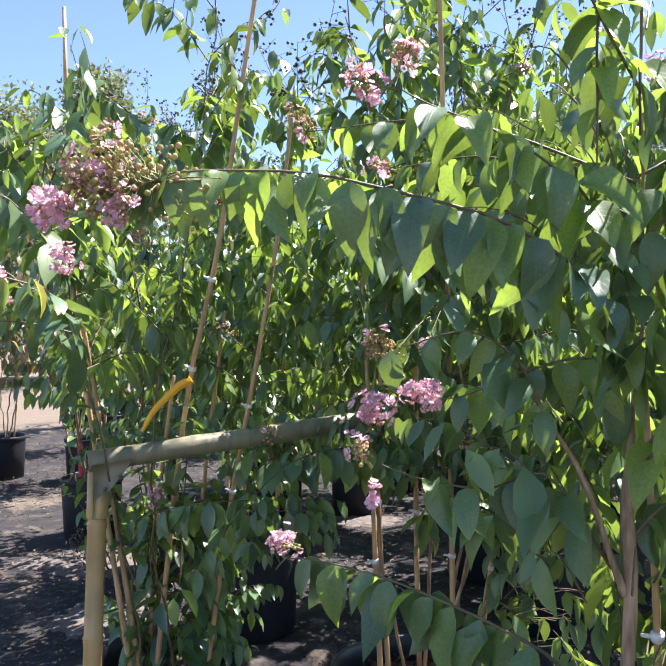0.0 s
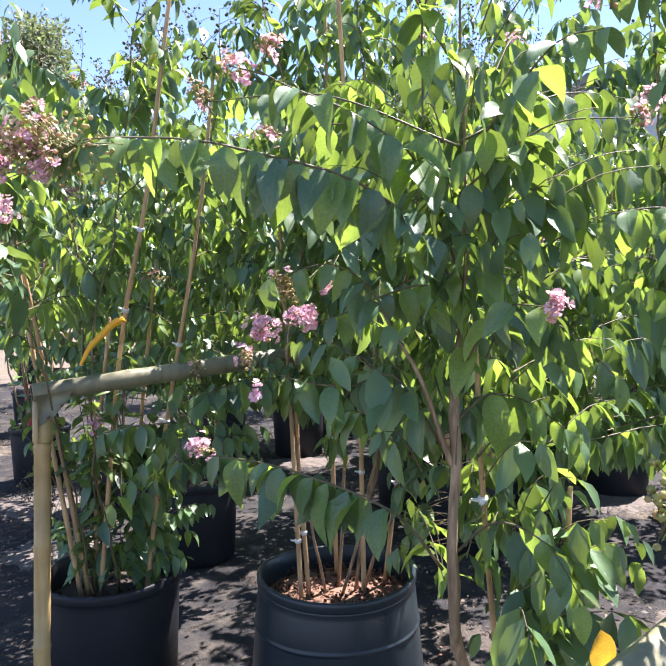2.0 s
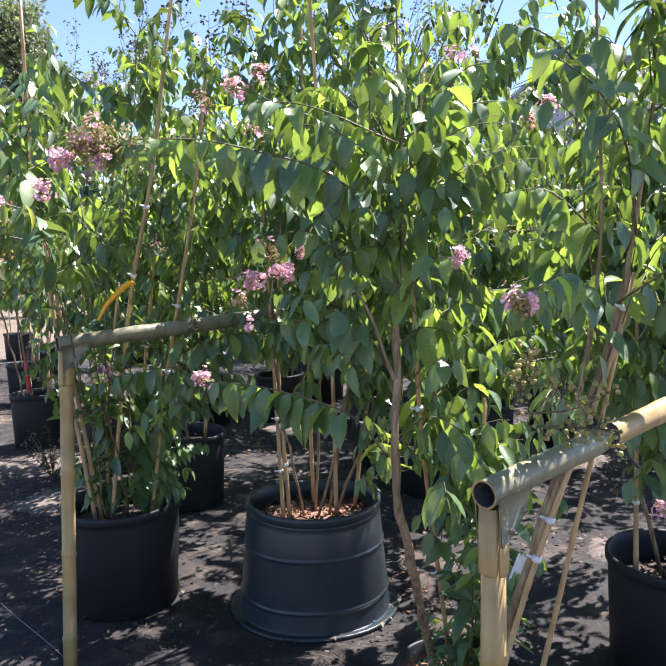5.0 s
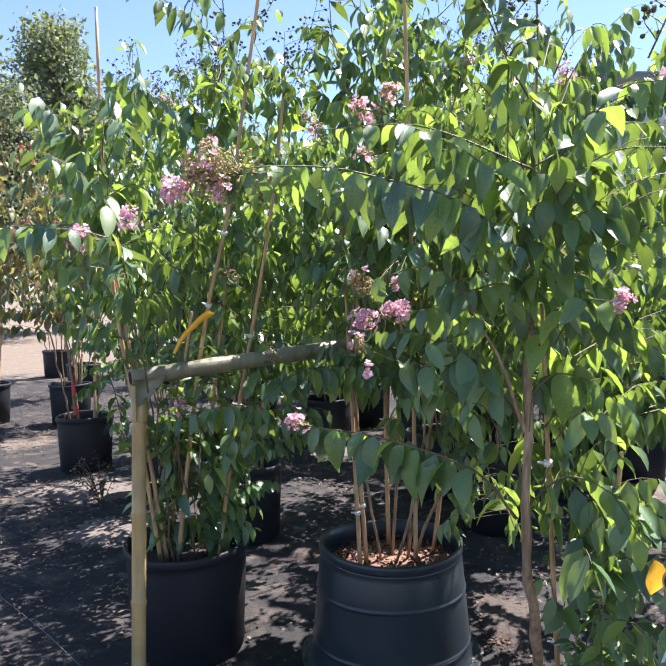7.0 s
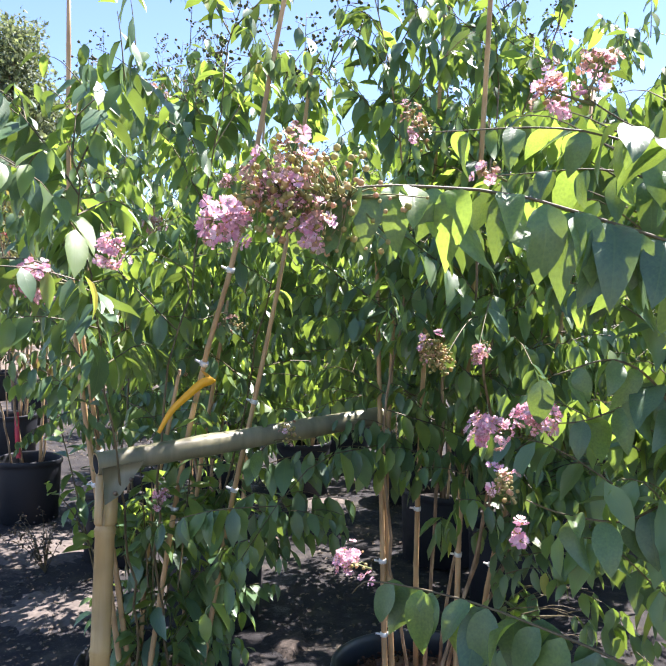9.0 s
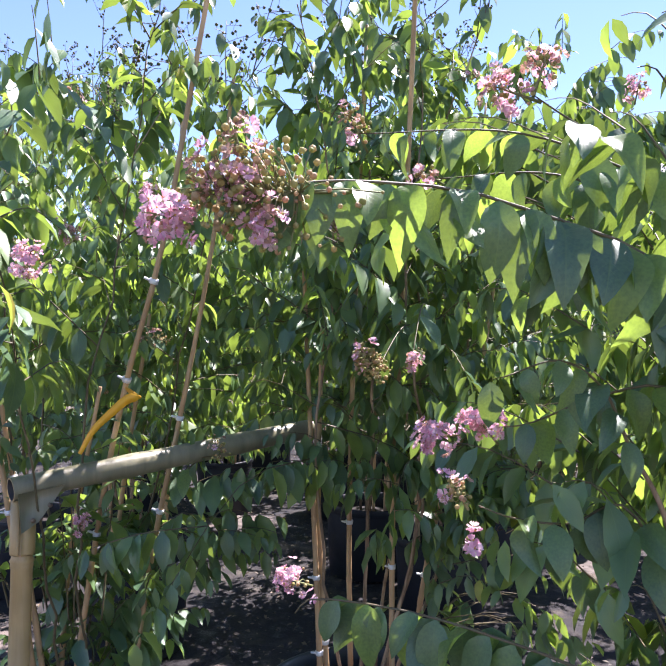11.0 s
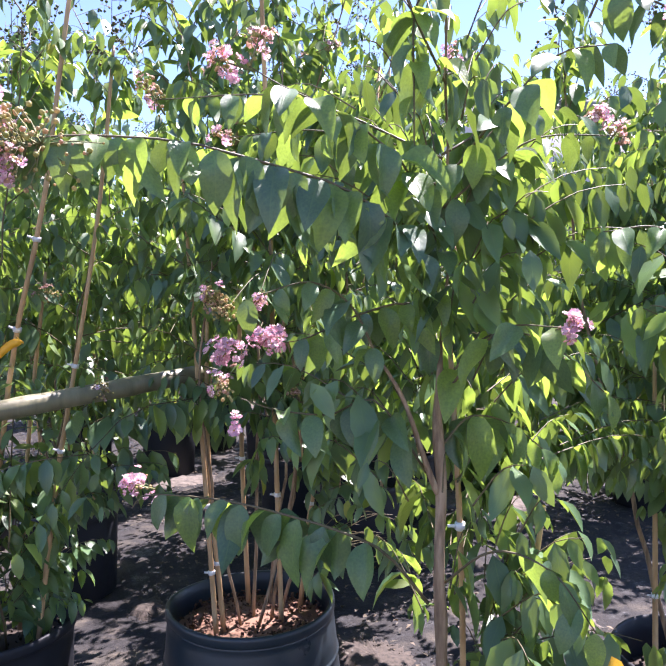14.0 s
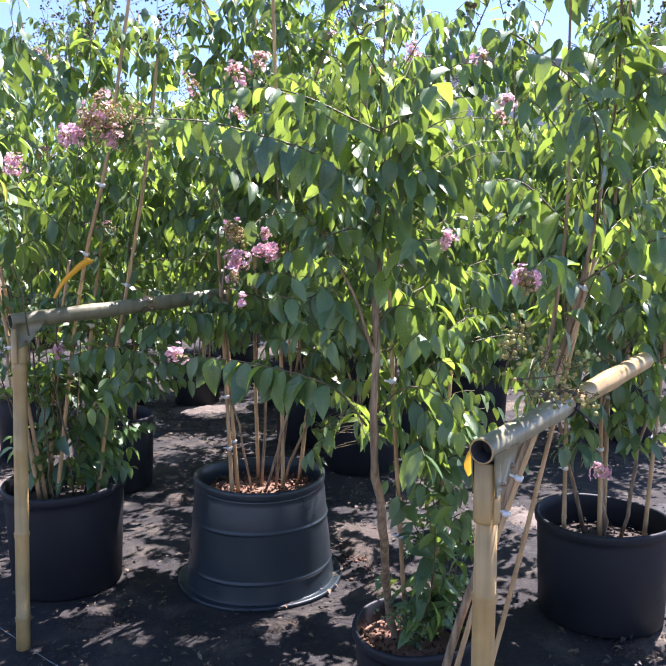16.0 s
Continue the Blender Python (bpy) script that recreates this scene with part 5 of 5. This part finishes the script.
panicle(r0, NEAR, (-0.290, 0.815, 1.672), (-1, 0, 0.1), 0.038, 1.0, 0.05, 4, label=PINK)
panicle(r0, NEAR, (0.075, 0.882, 1.825), (-0.8, 0, 0.2), 0.05, 0.8, 0.4, 12, label=PINK)
panicle(r0, NEAR, (0.098, 0.885, 1.845), (0.2, 0, 0.6), 0.05, 0.5, 0.8, 20, label="fading pink flower head")
panicle(r0, NEAR, (0.090, 1.148, 1.416), (-1, 0, 0.1), 0.048, 1.3, 0.05, 8, label=PINK)
panicle(r0, NEAR, (0.160, 1.155, 1.418), (-0.5, 0, 0.6), 0.050, 1.3, 0.05, 8, label=PINK)
panicle(r0, NEAR, (0.058, 1.0, 1.360), (-0.5, 0, 0.8), 0.034, 0.35, 0.3, 30, label=PINK)
panicle(r0, NEAR, (0.068, 0.998, 1.305), (-0.3, 0, -1), 0.018, 0.5, 0.0, 5, label=PINK)
panicle(r0, NEAR, (-0.082, 1.41, 1.122), (-0.6, 0, 0.2), 0.055, 0.9, 0.1, 12, label=PINK)

for tip, way, size, bloom, fade, buds in [((-0.033, 1.185, 1.853), (-0.4, -0.2, 0.6), 0.06, 0.35, 0.6, 40), ((0.102, 1.24, 1.804), (-0.6, -0.3, 0.2), 0.045, 0.5, 0.5, 14),
                                          ((0.508, 0.774, 1.458), (0.3, -0.5, 0.2), 0.028, 0.9, 0.2, 6), ((0.722, 0.971, 1.771), (0.2, -0.4, 0.4), 0.04, 0.5, 0.6, 14),
                                          ((0.866, 1.235, 1.86), (0, -0.3, 0.9), 0.045, 0.9, 0.15, 8)]:
    tip = np.array(tip)
    near_spray(int(abs(tip[0]) * 999), NEAR, [(0.43, 1.02, min(1.9, tip[2] - 0.12)), tuple((np.array((0.43, 1.02, tip[2] - 0.1)) + tip) / 2 + (0, 0, 0.04)), tuple(tip)], 0.085, 0.04, 0.75, 0.003, 0.1, 0.9)
    panicle(r0, NEAR, tip, way, size, bloom, fade, buds, label="pink crinkled flower cluster with buds")
panicle(r0, MIDDLE, (0.114, 1.655, 1.478), (-0.4, -0.3, 0.5), 0.085, 0.22, 0.5, 190, bud=(0.0025, 0.005), label="opening pink flower head with many buds")
near_spray(611, MIDDLE, [(0.74, 2.25, 1.80), (0.73, 2.0, 2.0), (0.70, 1.62, 2.06)], 0.09, 0.034, 0.8, 0.003, 0.1, 0.95)
panicle(r0, MIDDLE, (0.70, 1.61, 2.09), (0, -0.3, 0.8), 0.05, 0.7, 0.3, 16, label="pink crinkled flower cluster with buds")
panicle(r0, LEFT, (-0.79, 2.80, 1.46), (0, -0.4, 0.3), 0.05, 1.2, 0.05, 8, petal=PETAL_RED, label="deep red flower cluster")
panicle(r0, MIDDLE, (0.20, 1.66, 1.50), (0.4, -0.3, 0.5), 0.04, 0.7, 0.2, 12, label="pink crinkled flower cluster with buds")
panicle(r0, LEFT, (-0.191, 2.04, 1.245), (-0.2, -0.3, 0.6), 0.06, 0.1, 0.9, 40, label="tan flower head in bud")
panicle(r0, LEFT, (-0.537, 2.13, 1.045), (0, -0.3, 0.9), 0.05, 0.8, 0.2, 10, label="purple-pink flower cluster in shade")
for a, b in [((0.35, 2.0, 1.55), (0.12, 1.66, 1.47)), ((0.36, 2.0, 1.6), (0.20, 1.66, 1.49))]:
    near_spray(int(a[2] * 100), MIDDLE, [a, ((a[0] + b[0]) / 2, (a[1] + b[1]) / 2, a[2] + 0.02), b], 0.09, 0.036, 0.8, 0.003, 0.1, 0.85)
near_spray(177, LEFT, [(-0.30, 2.28, 1.12), (-0.24, 2.18, 1.2), (-0.191, 2.05, 1.235)], 0.085, 0.036, 0.7, 0.003, 0.1, 0.85)
for p, d in [((0.597, 0.795, 0.965), (0.1, -0.1, -1))]:
    ob = new("leaf", FINE_YELLOW)
    ob.parent = NEAR
    fr = frames_from(np.array([d]), np.array([(0.1, -1.0, 0.1)]), [0.085])[0]
    m = Matrix(fr.tolist()).to_4x4()
    m.translation = Vector(p) - Vector(NEAR.location)
    ob.matrix_basis = m
    tagged(ob, "yellowed hanging leaf")

# tree beside the second post
SIDE = thing("crape_myrtle", "leaning crape myrtle tied to stakes beside the bamboo post", "tree", (0.56, 1.02, 0.0), "potted crape myrtles")
piece("trunk", tube(smooth_path([(0.56, 1.02, 0.0), (0.63, 0.93, 0.45), (0.715, 0.825, 0.84), (0.84, 0.81, 1.2), (0.89, 0.79, 1.45), (0.92, 0.75, 1.8), (0.95, 0.72, 2.2)], 30), np.interp(np.linspace(0, 1, 30), [0, 0.5, 0.66, 1], [0.012, 0.010, 0.005, 0.002]), 11), [BARK], SIDE)
piece("limb", tube(smooth_path([(0.70, 0.84, 0.80), (0.80, 0.83, 1.15), (0.84, 0.82, 1.5), (0.80, 0.76, 1.9), (0.78, 0.72, 2.15)], 20), np.interp(np.linspace(0, 1, 20), [0, 0.4, 1], [0.009, 0.0045, 0.002]), 9), [BARK], SIDE)
for k, (pts, hg) in enumerate([
        ([(0.84, 0.81, 1.25), (0.72, 0.62, 1.40), (0.62, 0.48, 1.42), (0.53, 0.40, 1.385)], 0.7),
        ([(0.90, 0.78, 1.5), (0.80, 0.62, 1.66), (0.70, 0.52, 1.74), (0.60, 0.46, 1.78)], 0.65),
        ([(0.92, 0.75, 1.8), (0.84, 0.62, 1.95), (0.76, 0.55, 2.03)], 0.5),
        ([(0.86, 0.80, 1.35), (0.98, 0.66, 1.46), (1.06, 0.58, 1.45)], 0.7),
        ([(0.92, 0.75, 1.75), (1.04, 0.66, 1.86), (1.14, 0.6, 1.86)], 0.6),
        ([(0.78, 0.82, 1.06), (0.70, 0.68, 1.18), (0.64, 0.58, 1.2), (0.60, 0.53, 1.14)], 0.8),
        ([(0.84, 0.82, 1.5), (0.74, 0.86, 1.6), (0.64, 0.88, 1.6)], 0.7),
        ([(0.82, 0.78, 1.8), (0.72, 0.82, 1.92), (0.64, 0.84, 1.95)], 0.55),
        ([(0.94, 0.73, 2.05), (0.9, 0.68, 2.15), (0.86, 0.62, 2.2)], 0.4)]):
    near_spray(60 + k, SIDE, pts, 0.092, 0.036, hg, 0.0035, 0.12, 1.0)
infill(309, SIDE, 16, (0.90, 0.66, 1.62), (0.16, 0.07, 0.32), 0.095, 0.85, [(0.84, 0.81, 1.2), (0.89, 0.79, 1.45), (0.92, 0.75, 1.8), (0.95, 0.72, 2.2)], lambda p: True)
infill(303, SIDE, 34, (0.95, 0.82, 1.75), (0.36, 0.30, 0.62), 0.095, 0.75, [(0.715, 0.825, 0.84), (0.84, 0.81, 1.2), (0.89, 0.79, 1.45), (0.92, 0.75, 1.8), (0.95, 0.72, 2.3)], lambda p: p[1] > 0.62 and p[2] > 1.2 and p[0] > 0.66 + 0.3 * (p[1] < 0.75))
panicle(r0, SIDE, (0.530, 0.39, 1.372), (-0.4, -0.5, 0.5), 0.044, 0.95, 0.25, 60, label="loose pale pink flower cluster with buds")
for p, d, n in [((0.26, 0.9, 2.10), (-0.2, 0, 1), 0.2), ((0.42, 0.98, 2.12), (0.2, -0.1, 1), 0.22), ((0.60, 0.84, 1.93), (0.4, -0.2, 1), 0.2), ((0.355, 0.95, 1.95), (-0.3, -0.1, 0.9), 0.18)]:
    seed_head(r0, NEAR, p, d, n, 30)
for p, d, n in [((0.86, 0.62, 2.18), (-0.3, 0, 1), 0.2), ((0.76, 0.55, 2.02), (-0.5, -0.1, 0.8), 0.2), ((1.14, 0.62, 1.86), (0.3, 0, 0.8), 0.18)]:
    seed_head(r0, SIDE, p, d, n, 30)
for p, d, n in [((0.585, 0.54, 1.175), (0.5, -0.25, 0.15), 0.14), ((0.60, 0.53, 1.15), (0.9, -0.1, -0.05), 0.15), ((0.57, 0.55, 1.20), (0.1, -0.2, 0.6), 0.09)]:
    seed_head(r0, SIDE, p, d, n, 44, GREEN_CAPSULE, "seed_head", "yellow-green seed capsules", 0.95)
panicle(r0, SIDE, (0.483, 0.50, 1.785), (-0.2, -0.4, 0.5), 0.018, 0.5, 0.4, 10, label=PINK)
panicle(r0, SIDE, (1.184, 1.17, 0.765), (-0.6, -0.5, 0.2), 0.05, 0.9, 0.1, 8, label=PINK)
stake([(0.58, 0.98, 0.0), (0.645, 0.905, 0.45), (0.713, 0.808, 0.83), (0.85, 0.795, 1.21), (0.90, 0.785, 1.42)], (0.47, 0.53, 0.9), 0.0075, 91, "thick tan bamboo stake tied to a leaning trunk")
stake([(0.66, 0.96, 0.0), (0.74, 0.9, 0.45), (0.80, 0.84, 0.85), (0.87, 0.82, 1.2), (0.89, 0.81, 1.34)], (), 0.0072, 92, "thick tan bamboo stake tied to a leaning trunk")
stake([(0.66, 1.47, 0.10), (0.60, 1.35, 0.45), (0.50, 1.12, 1.0), (0.476, 1.11, 1.445)], (0.4, 0.72), 0.007, 93, "tan bamboo stake beside the near trunk")
stake([(0.75, 1.46, 0.10), (0.72, 1.35, 0.5), (0.66, 1.1, 1.1)], (0.4,), 0.008, 94, "tan bamboo stake beside the near trunk", TEAL, "teal tie")


def ribbon(label, mat, pts, wide, name="ribbon", taper=0.0):
    p = smooth_path(pts, 18)
    t = np.gradient(p, axis=0)
    v, tri = [], []
    for i in range(18):
        side = unit(np.cross(unit(t[i]), (0.25, 1, 0.3)))
        tw = side * wide * 0.5 * (1.0 - taper * (i / 17) ** 2)
        v += [p[i] - tw, p[i] + tw, p[i] - tw + (0, 0.0012, 0), p[i] + tw + (0, 0.0012, 0)]
    for i in range(17):
        a = 4 * i
        for q, w in ((0, 1), (1, 3), (3, 2), (2, 0)):
            tri += [(a + q, a + w, a + w + 4), (a + q, a + w + 4, a + q + 4)]
    ob = new(name, mesh_np(name, v, tri, [mat]))
    tagged(ob, label, "ribbon")


ribbon("orange plastic marker ribbon tied to a stake", ORANGE, [(-0.425, 2.10, 1.40), (-0.387, 1.920, 1.403), (-0.413, 1.920, 1.393), (-0.449, 1.920, 1.361), (-0.486, 1.920, 1.323), (-0.516, 1.920, 1.270)], 0.024, taper=0.6)
ribbon("small white plastic plant tag stuck beside a stem", WHITE_TIE, [(0.675, 0.90, 0.70), (0.686, 0.90, 0.73), (0.697, 0.90, 0.76)], 0.022, "plant_tag")
ribbon("purple plastic ribbon on a low stem", PURPLE, [(0.80, 1.42, 0.30), (0.79, 1.42, 0.22), (0.785, 1.42, 0.10)], 0.02)
ribbon("red plastic ribbon hanging on a stake", RED_TAPE, [(-1.985, 5.36, 0.80), (-1.975, 5.34, 0.65), (-1.965, 5.34, 0.48)], 0.035)


def weed(label, at, seed, height, mat):
    """A low dry weed: a tuft of thin branching stems with small leaves."""
    r = np.random.default_rng(seed)
    root = thing("weed", label, "weed", at)
    s, g = Soup(), Soup()
    for k in range(16):
        a = r.uniform(0, 6.28)
        e = np.array(at) + (height * 0.6 * r.uniform(0.3, 1) * math.cos(a), height * 0.6 * r.uniform(0.3, 1) * math.sin(a), height * r.uniform(0.5, 1))
        p = smooth_path([at, (np.array(at) + e) / 2 + (0, 0, 0.05), e], 6)
        s.add(*tube(p, np.linspace(0.003, 0.001, 6), 5, False))
        scatter_leaves(g, r, leaf_poses(r, p, 0.035, 0.03, 0.4, 0.3))
        g.many(*BALL, (random_turns(r, 6, r.uniform(0.004, 0.007, 6)), e + r.normal(0, 0.02, (6, 3))))
    part("branchwork", s.mesh("branchwork", [TWIG]), root, kind="stuff")
    part("foliage", g.mesh("foliage", [mat]), root, kind="stuff")


weed("dry brown weed on the ground beside a pot", (-1.52, 4.45, 0.0), 5, 0.38, LITTER)
weed("small bright green seedling in a low black pot", (0.645, 1.33, 0.14), 6, 0.2, LEAF)


def cable():
    pts = [(-2.1, 3.6, 0.014), (-1.73, 3.12, 0.014), (-1.44, 2.80, 0.014), (-1.216, 2.553, 0.014), (-1.014, 2.309, 0.014), (-0.844, 2.114, 0.014), (-0.74, 1.99, 0.014), (-0.58, 1.786, 0.014), (-0.42, 1.6, 0.014)]
    ob = new("irrigation_line", mesh_np("irrigation_line", *tube(smooth_path(pts, 40), 0.0014, 6), [PALE_LINE]))
    tagged(ob, "thin pale blue line lying on the dark ground", "line")


cable()


def rubble(label, at, spread, count, seed, mat, size=(0.01, 0.05)):
    """A low scatter of clods and chips, one heap."""
    r = np.random.default_rng(seed)
    s = Soup()
    p = np.array(at) + r.normal(0, 1, (count, 3)) * (spread[0], spread[1], 0)
    h = r.uniform(*size, count)
    p[:, 2] = h * 0.25
    fr = frames_from(r.normal(size=(count, 3)) * (1, 1, 0.15), r.normal(size=(count, 3)) * 0.2 + (0, 0, 1), h)
    s.many(BALL[0] * (0.6, 0.45, 0.28), BALL[1], (fr, p))
    ob = new("debris", s.mesh("debris", [mat]))
    tagged(ob, label, "debris", kind="stuff")




def sand_patch(label, at, spread, seed, mat):
    """A thin uneven spill of sand with a ragged rim, and loose grains round it."""
    r = np.random.default_rng(seed)
    rings, n = 7, 110
    v, t = [(at[0], at[1], 0.022)], []
    for i in range(1, rings + 1):
        f = i / rings
        for j in range(n):
            a = 2 * math.pi * j / n
            e = 1 + 0.45 * noise.noise(Vector((1.3 * math.cos(a) + seed, 1.3 * math.sin(a), 0.5))) + 0.30 * noise.noise(Vector((4 * math.cos(a), 4 * math.sin(a), seed))) + 0.26 * noise.noise(Vector((13 * math.cos(a), 13 * math.sin(a), seed)))
            x, y = at[0] + spread[0] * e * f * math.cos(a), at[1] + spread[1] * e * f * math.sin(a)
            v.append((x, y, -0.012 + 0.034 * (1 - f ** 3) + 0.006 * noise.noise(Vector((x * 22, y * 22, seed)))))
    for j in range(n):
        q = (j + 1) % n
        t.append((0, 1 + j, 1 + q))
        for i in range(rings - 1):
            a, b2 = 1 + i * n, 1 + (i + 1) * n
            t += [(a + j, b2 + j, b2 + q), (a + j, b2 + q, a + q)]
    s = Soup()
    s.add(np.array(v), np.array(t), 0)
    k = 420
    ang, q = r.uniform(0, 2 * np.pi, k), r.uniform(0.3, 1.5, k)
    p = np.stack([at[0] + spread[0] * q * np.cos(ang), at[1] + spread[1] * q * np.sin(ang), np.full(k, 0.014)], 1)
    s.many(BALL[0] * (0.6, 0.45, 0.3), BALL[1], (frames_from(r.normal(size=(k, 3)) * (1, 1, 0.1), r.normal(size=(k, 3)) * 0.2 + (0, 0, 1), r.uniform(0.002, 0.007, k)), p))
    ob = new("sand_spill", s.mesh("sand_spill", [mat]))
    tagged(ob, label, "sand", kind="stuff")


for k, (x, y, w, d) in enumerate([(0.80, 2.62, 0.16, 0.34), (0.78, 2.02, 0.12, 0.26), (2.2, 4.7, 0.5, 0.35), (0.12, 5.95, 0.4, 0.2), (0.24, 1.84, 0.13, 0.045), (-0.42, 2.02, 0.10, 0.05), (1.56, 1.42, 0.12, 0.06), (-0.12, 3.5, 0.08, 0.14), (1.75, 2.75, 0.12, 0.2), (-1.3, 3.9, 0.3, 0.35), (-1.75, 4.9, 0.5, 0.35)]):
    sand_patch("pale dusty sand spilt on the dark ground", (x, y), (w, d), 60 + k, SAND if k in (2, 3, 8, 9, 10) else DIRT)
rubble("pale sandy grit on the dark ground", (0.66, 1.85, 0), (0.16, 0.22), 260, 31, DIRT, (0.003, 0.013))
rubble("heap of pale sand between the rows", (0.1, 5.9, 0), (0.22, 0.12), 420, 33, SAND, (0.005, 0.022))
rubble("reddish bark chips spilt on the ground", (0.74, 2.45, 0), (0.07, 0.12), 160, 34, MULCH, (0.006, 0.022))
rubble("pale sandy clods on the dark aisle", (-1.5, 4.1, 0), (0.35, 0.25), 260, 35, SAND, (0.004, 0.018))
rubble("pale sandy clods beside the pots", (1.8, 1.45, 0), (0.2, 0.16), 160, 36, SAND, (0.004, 0.014))
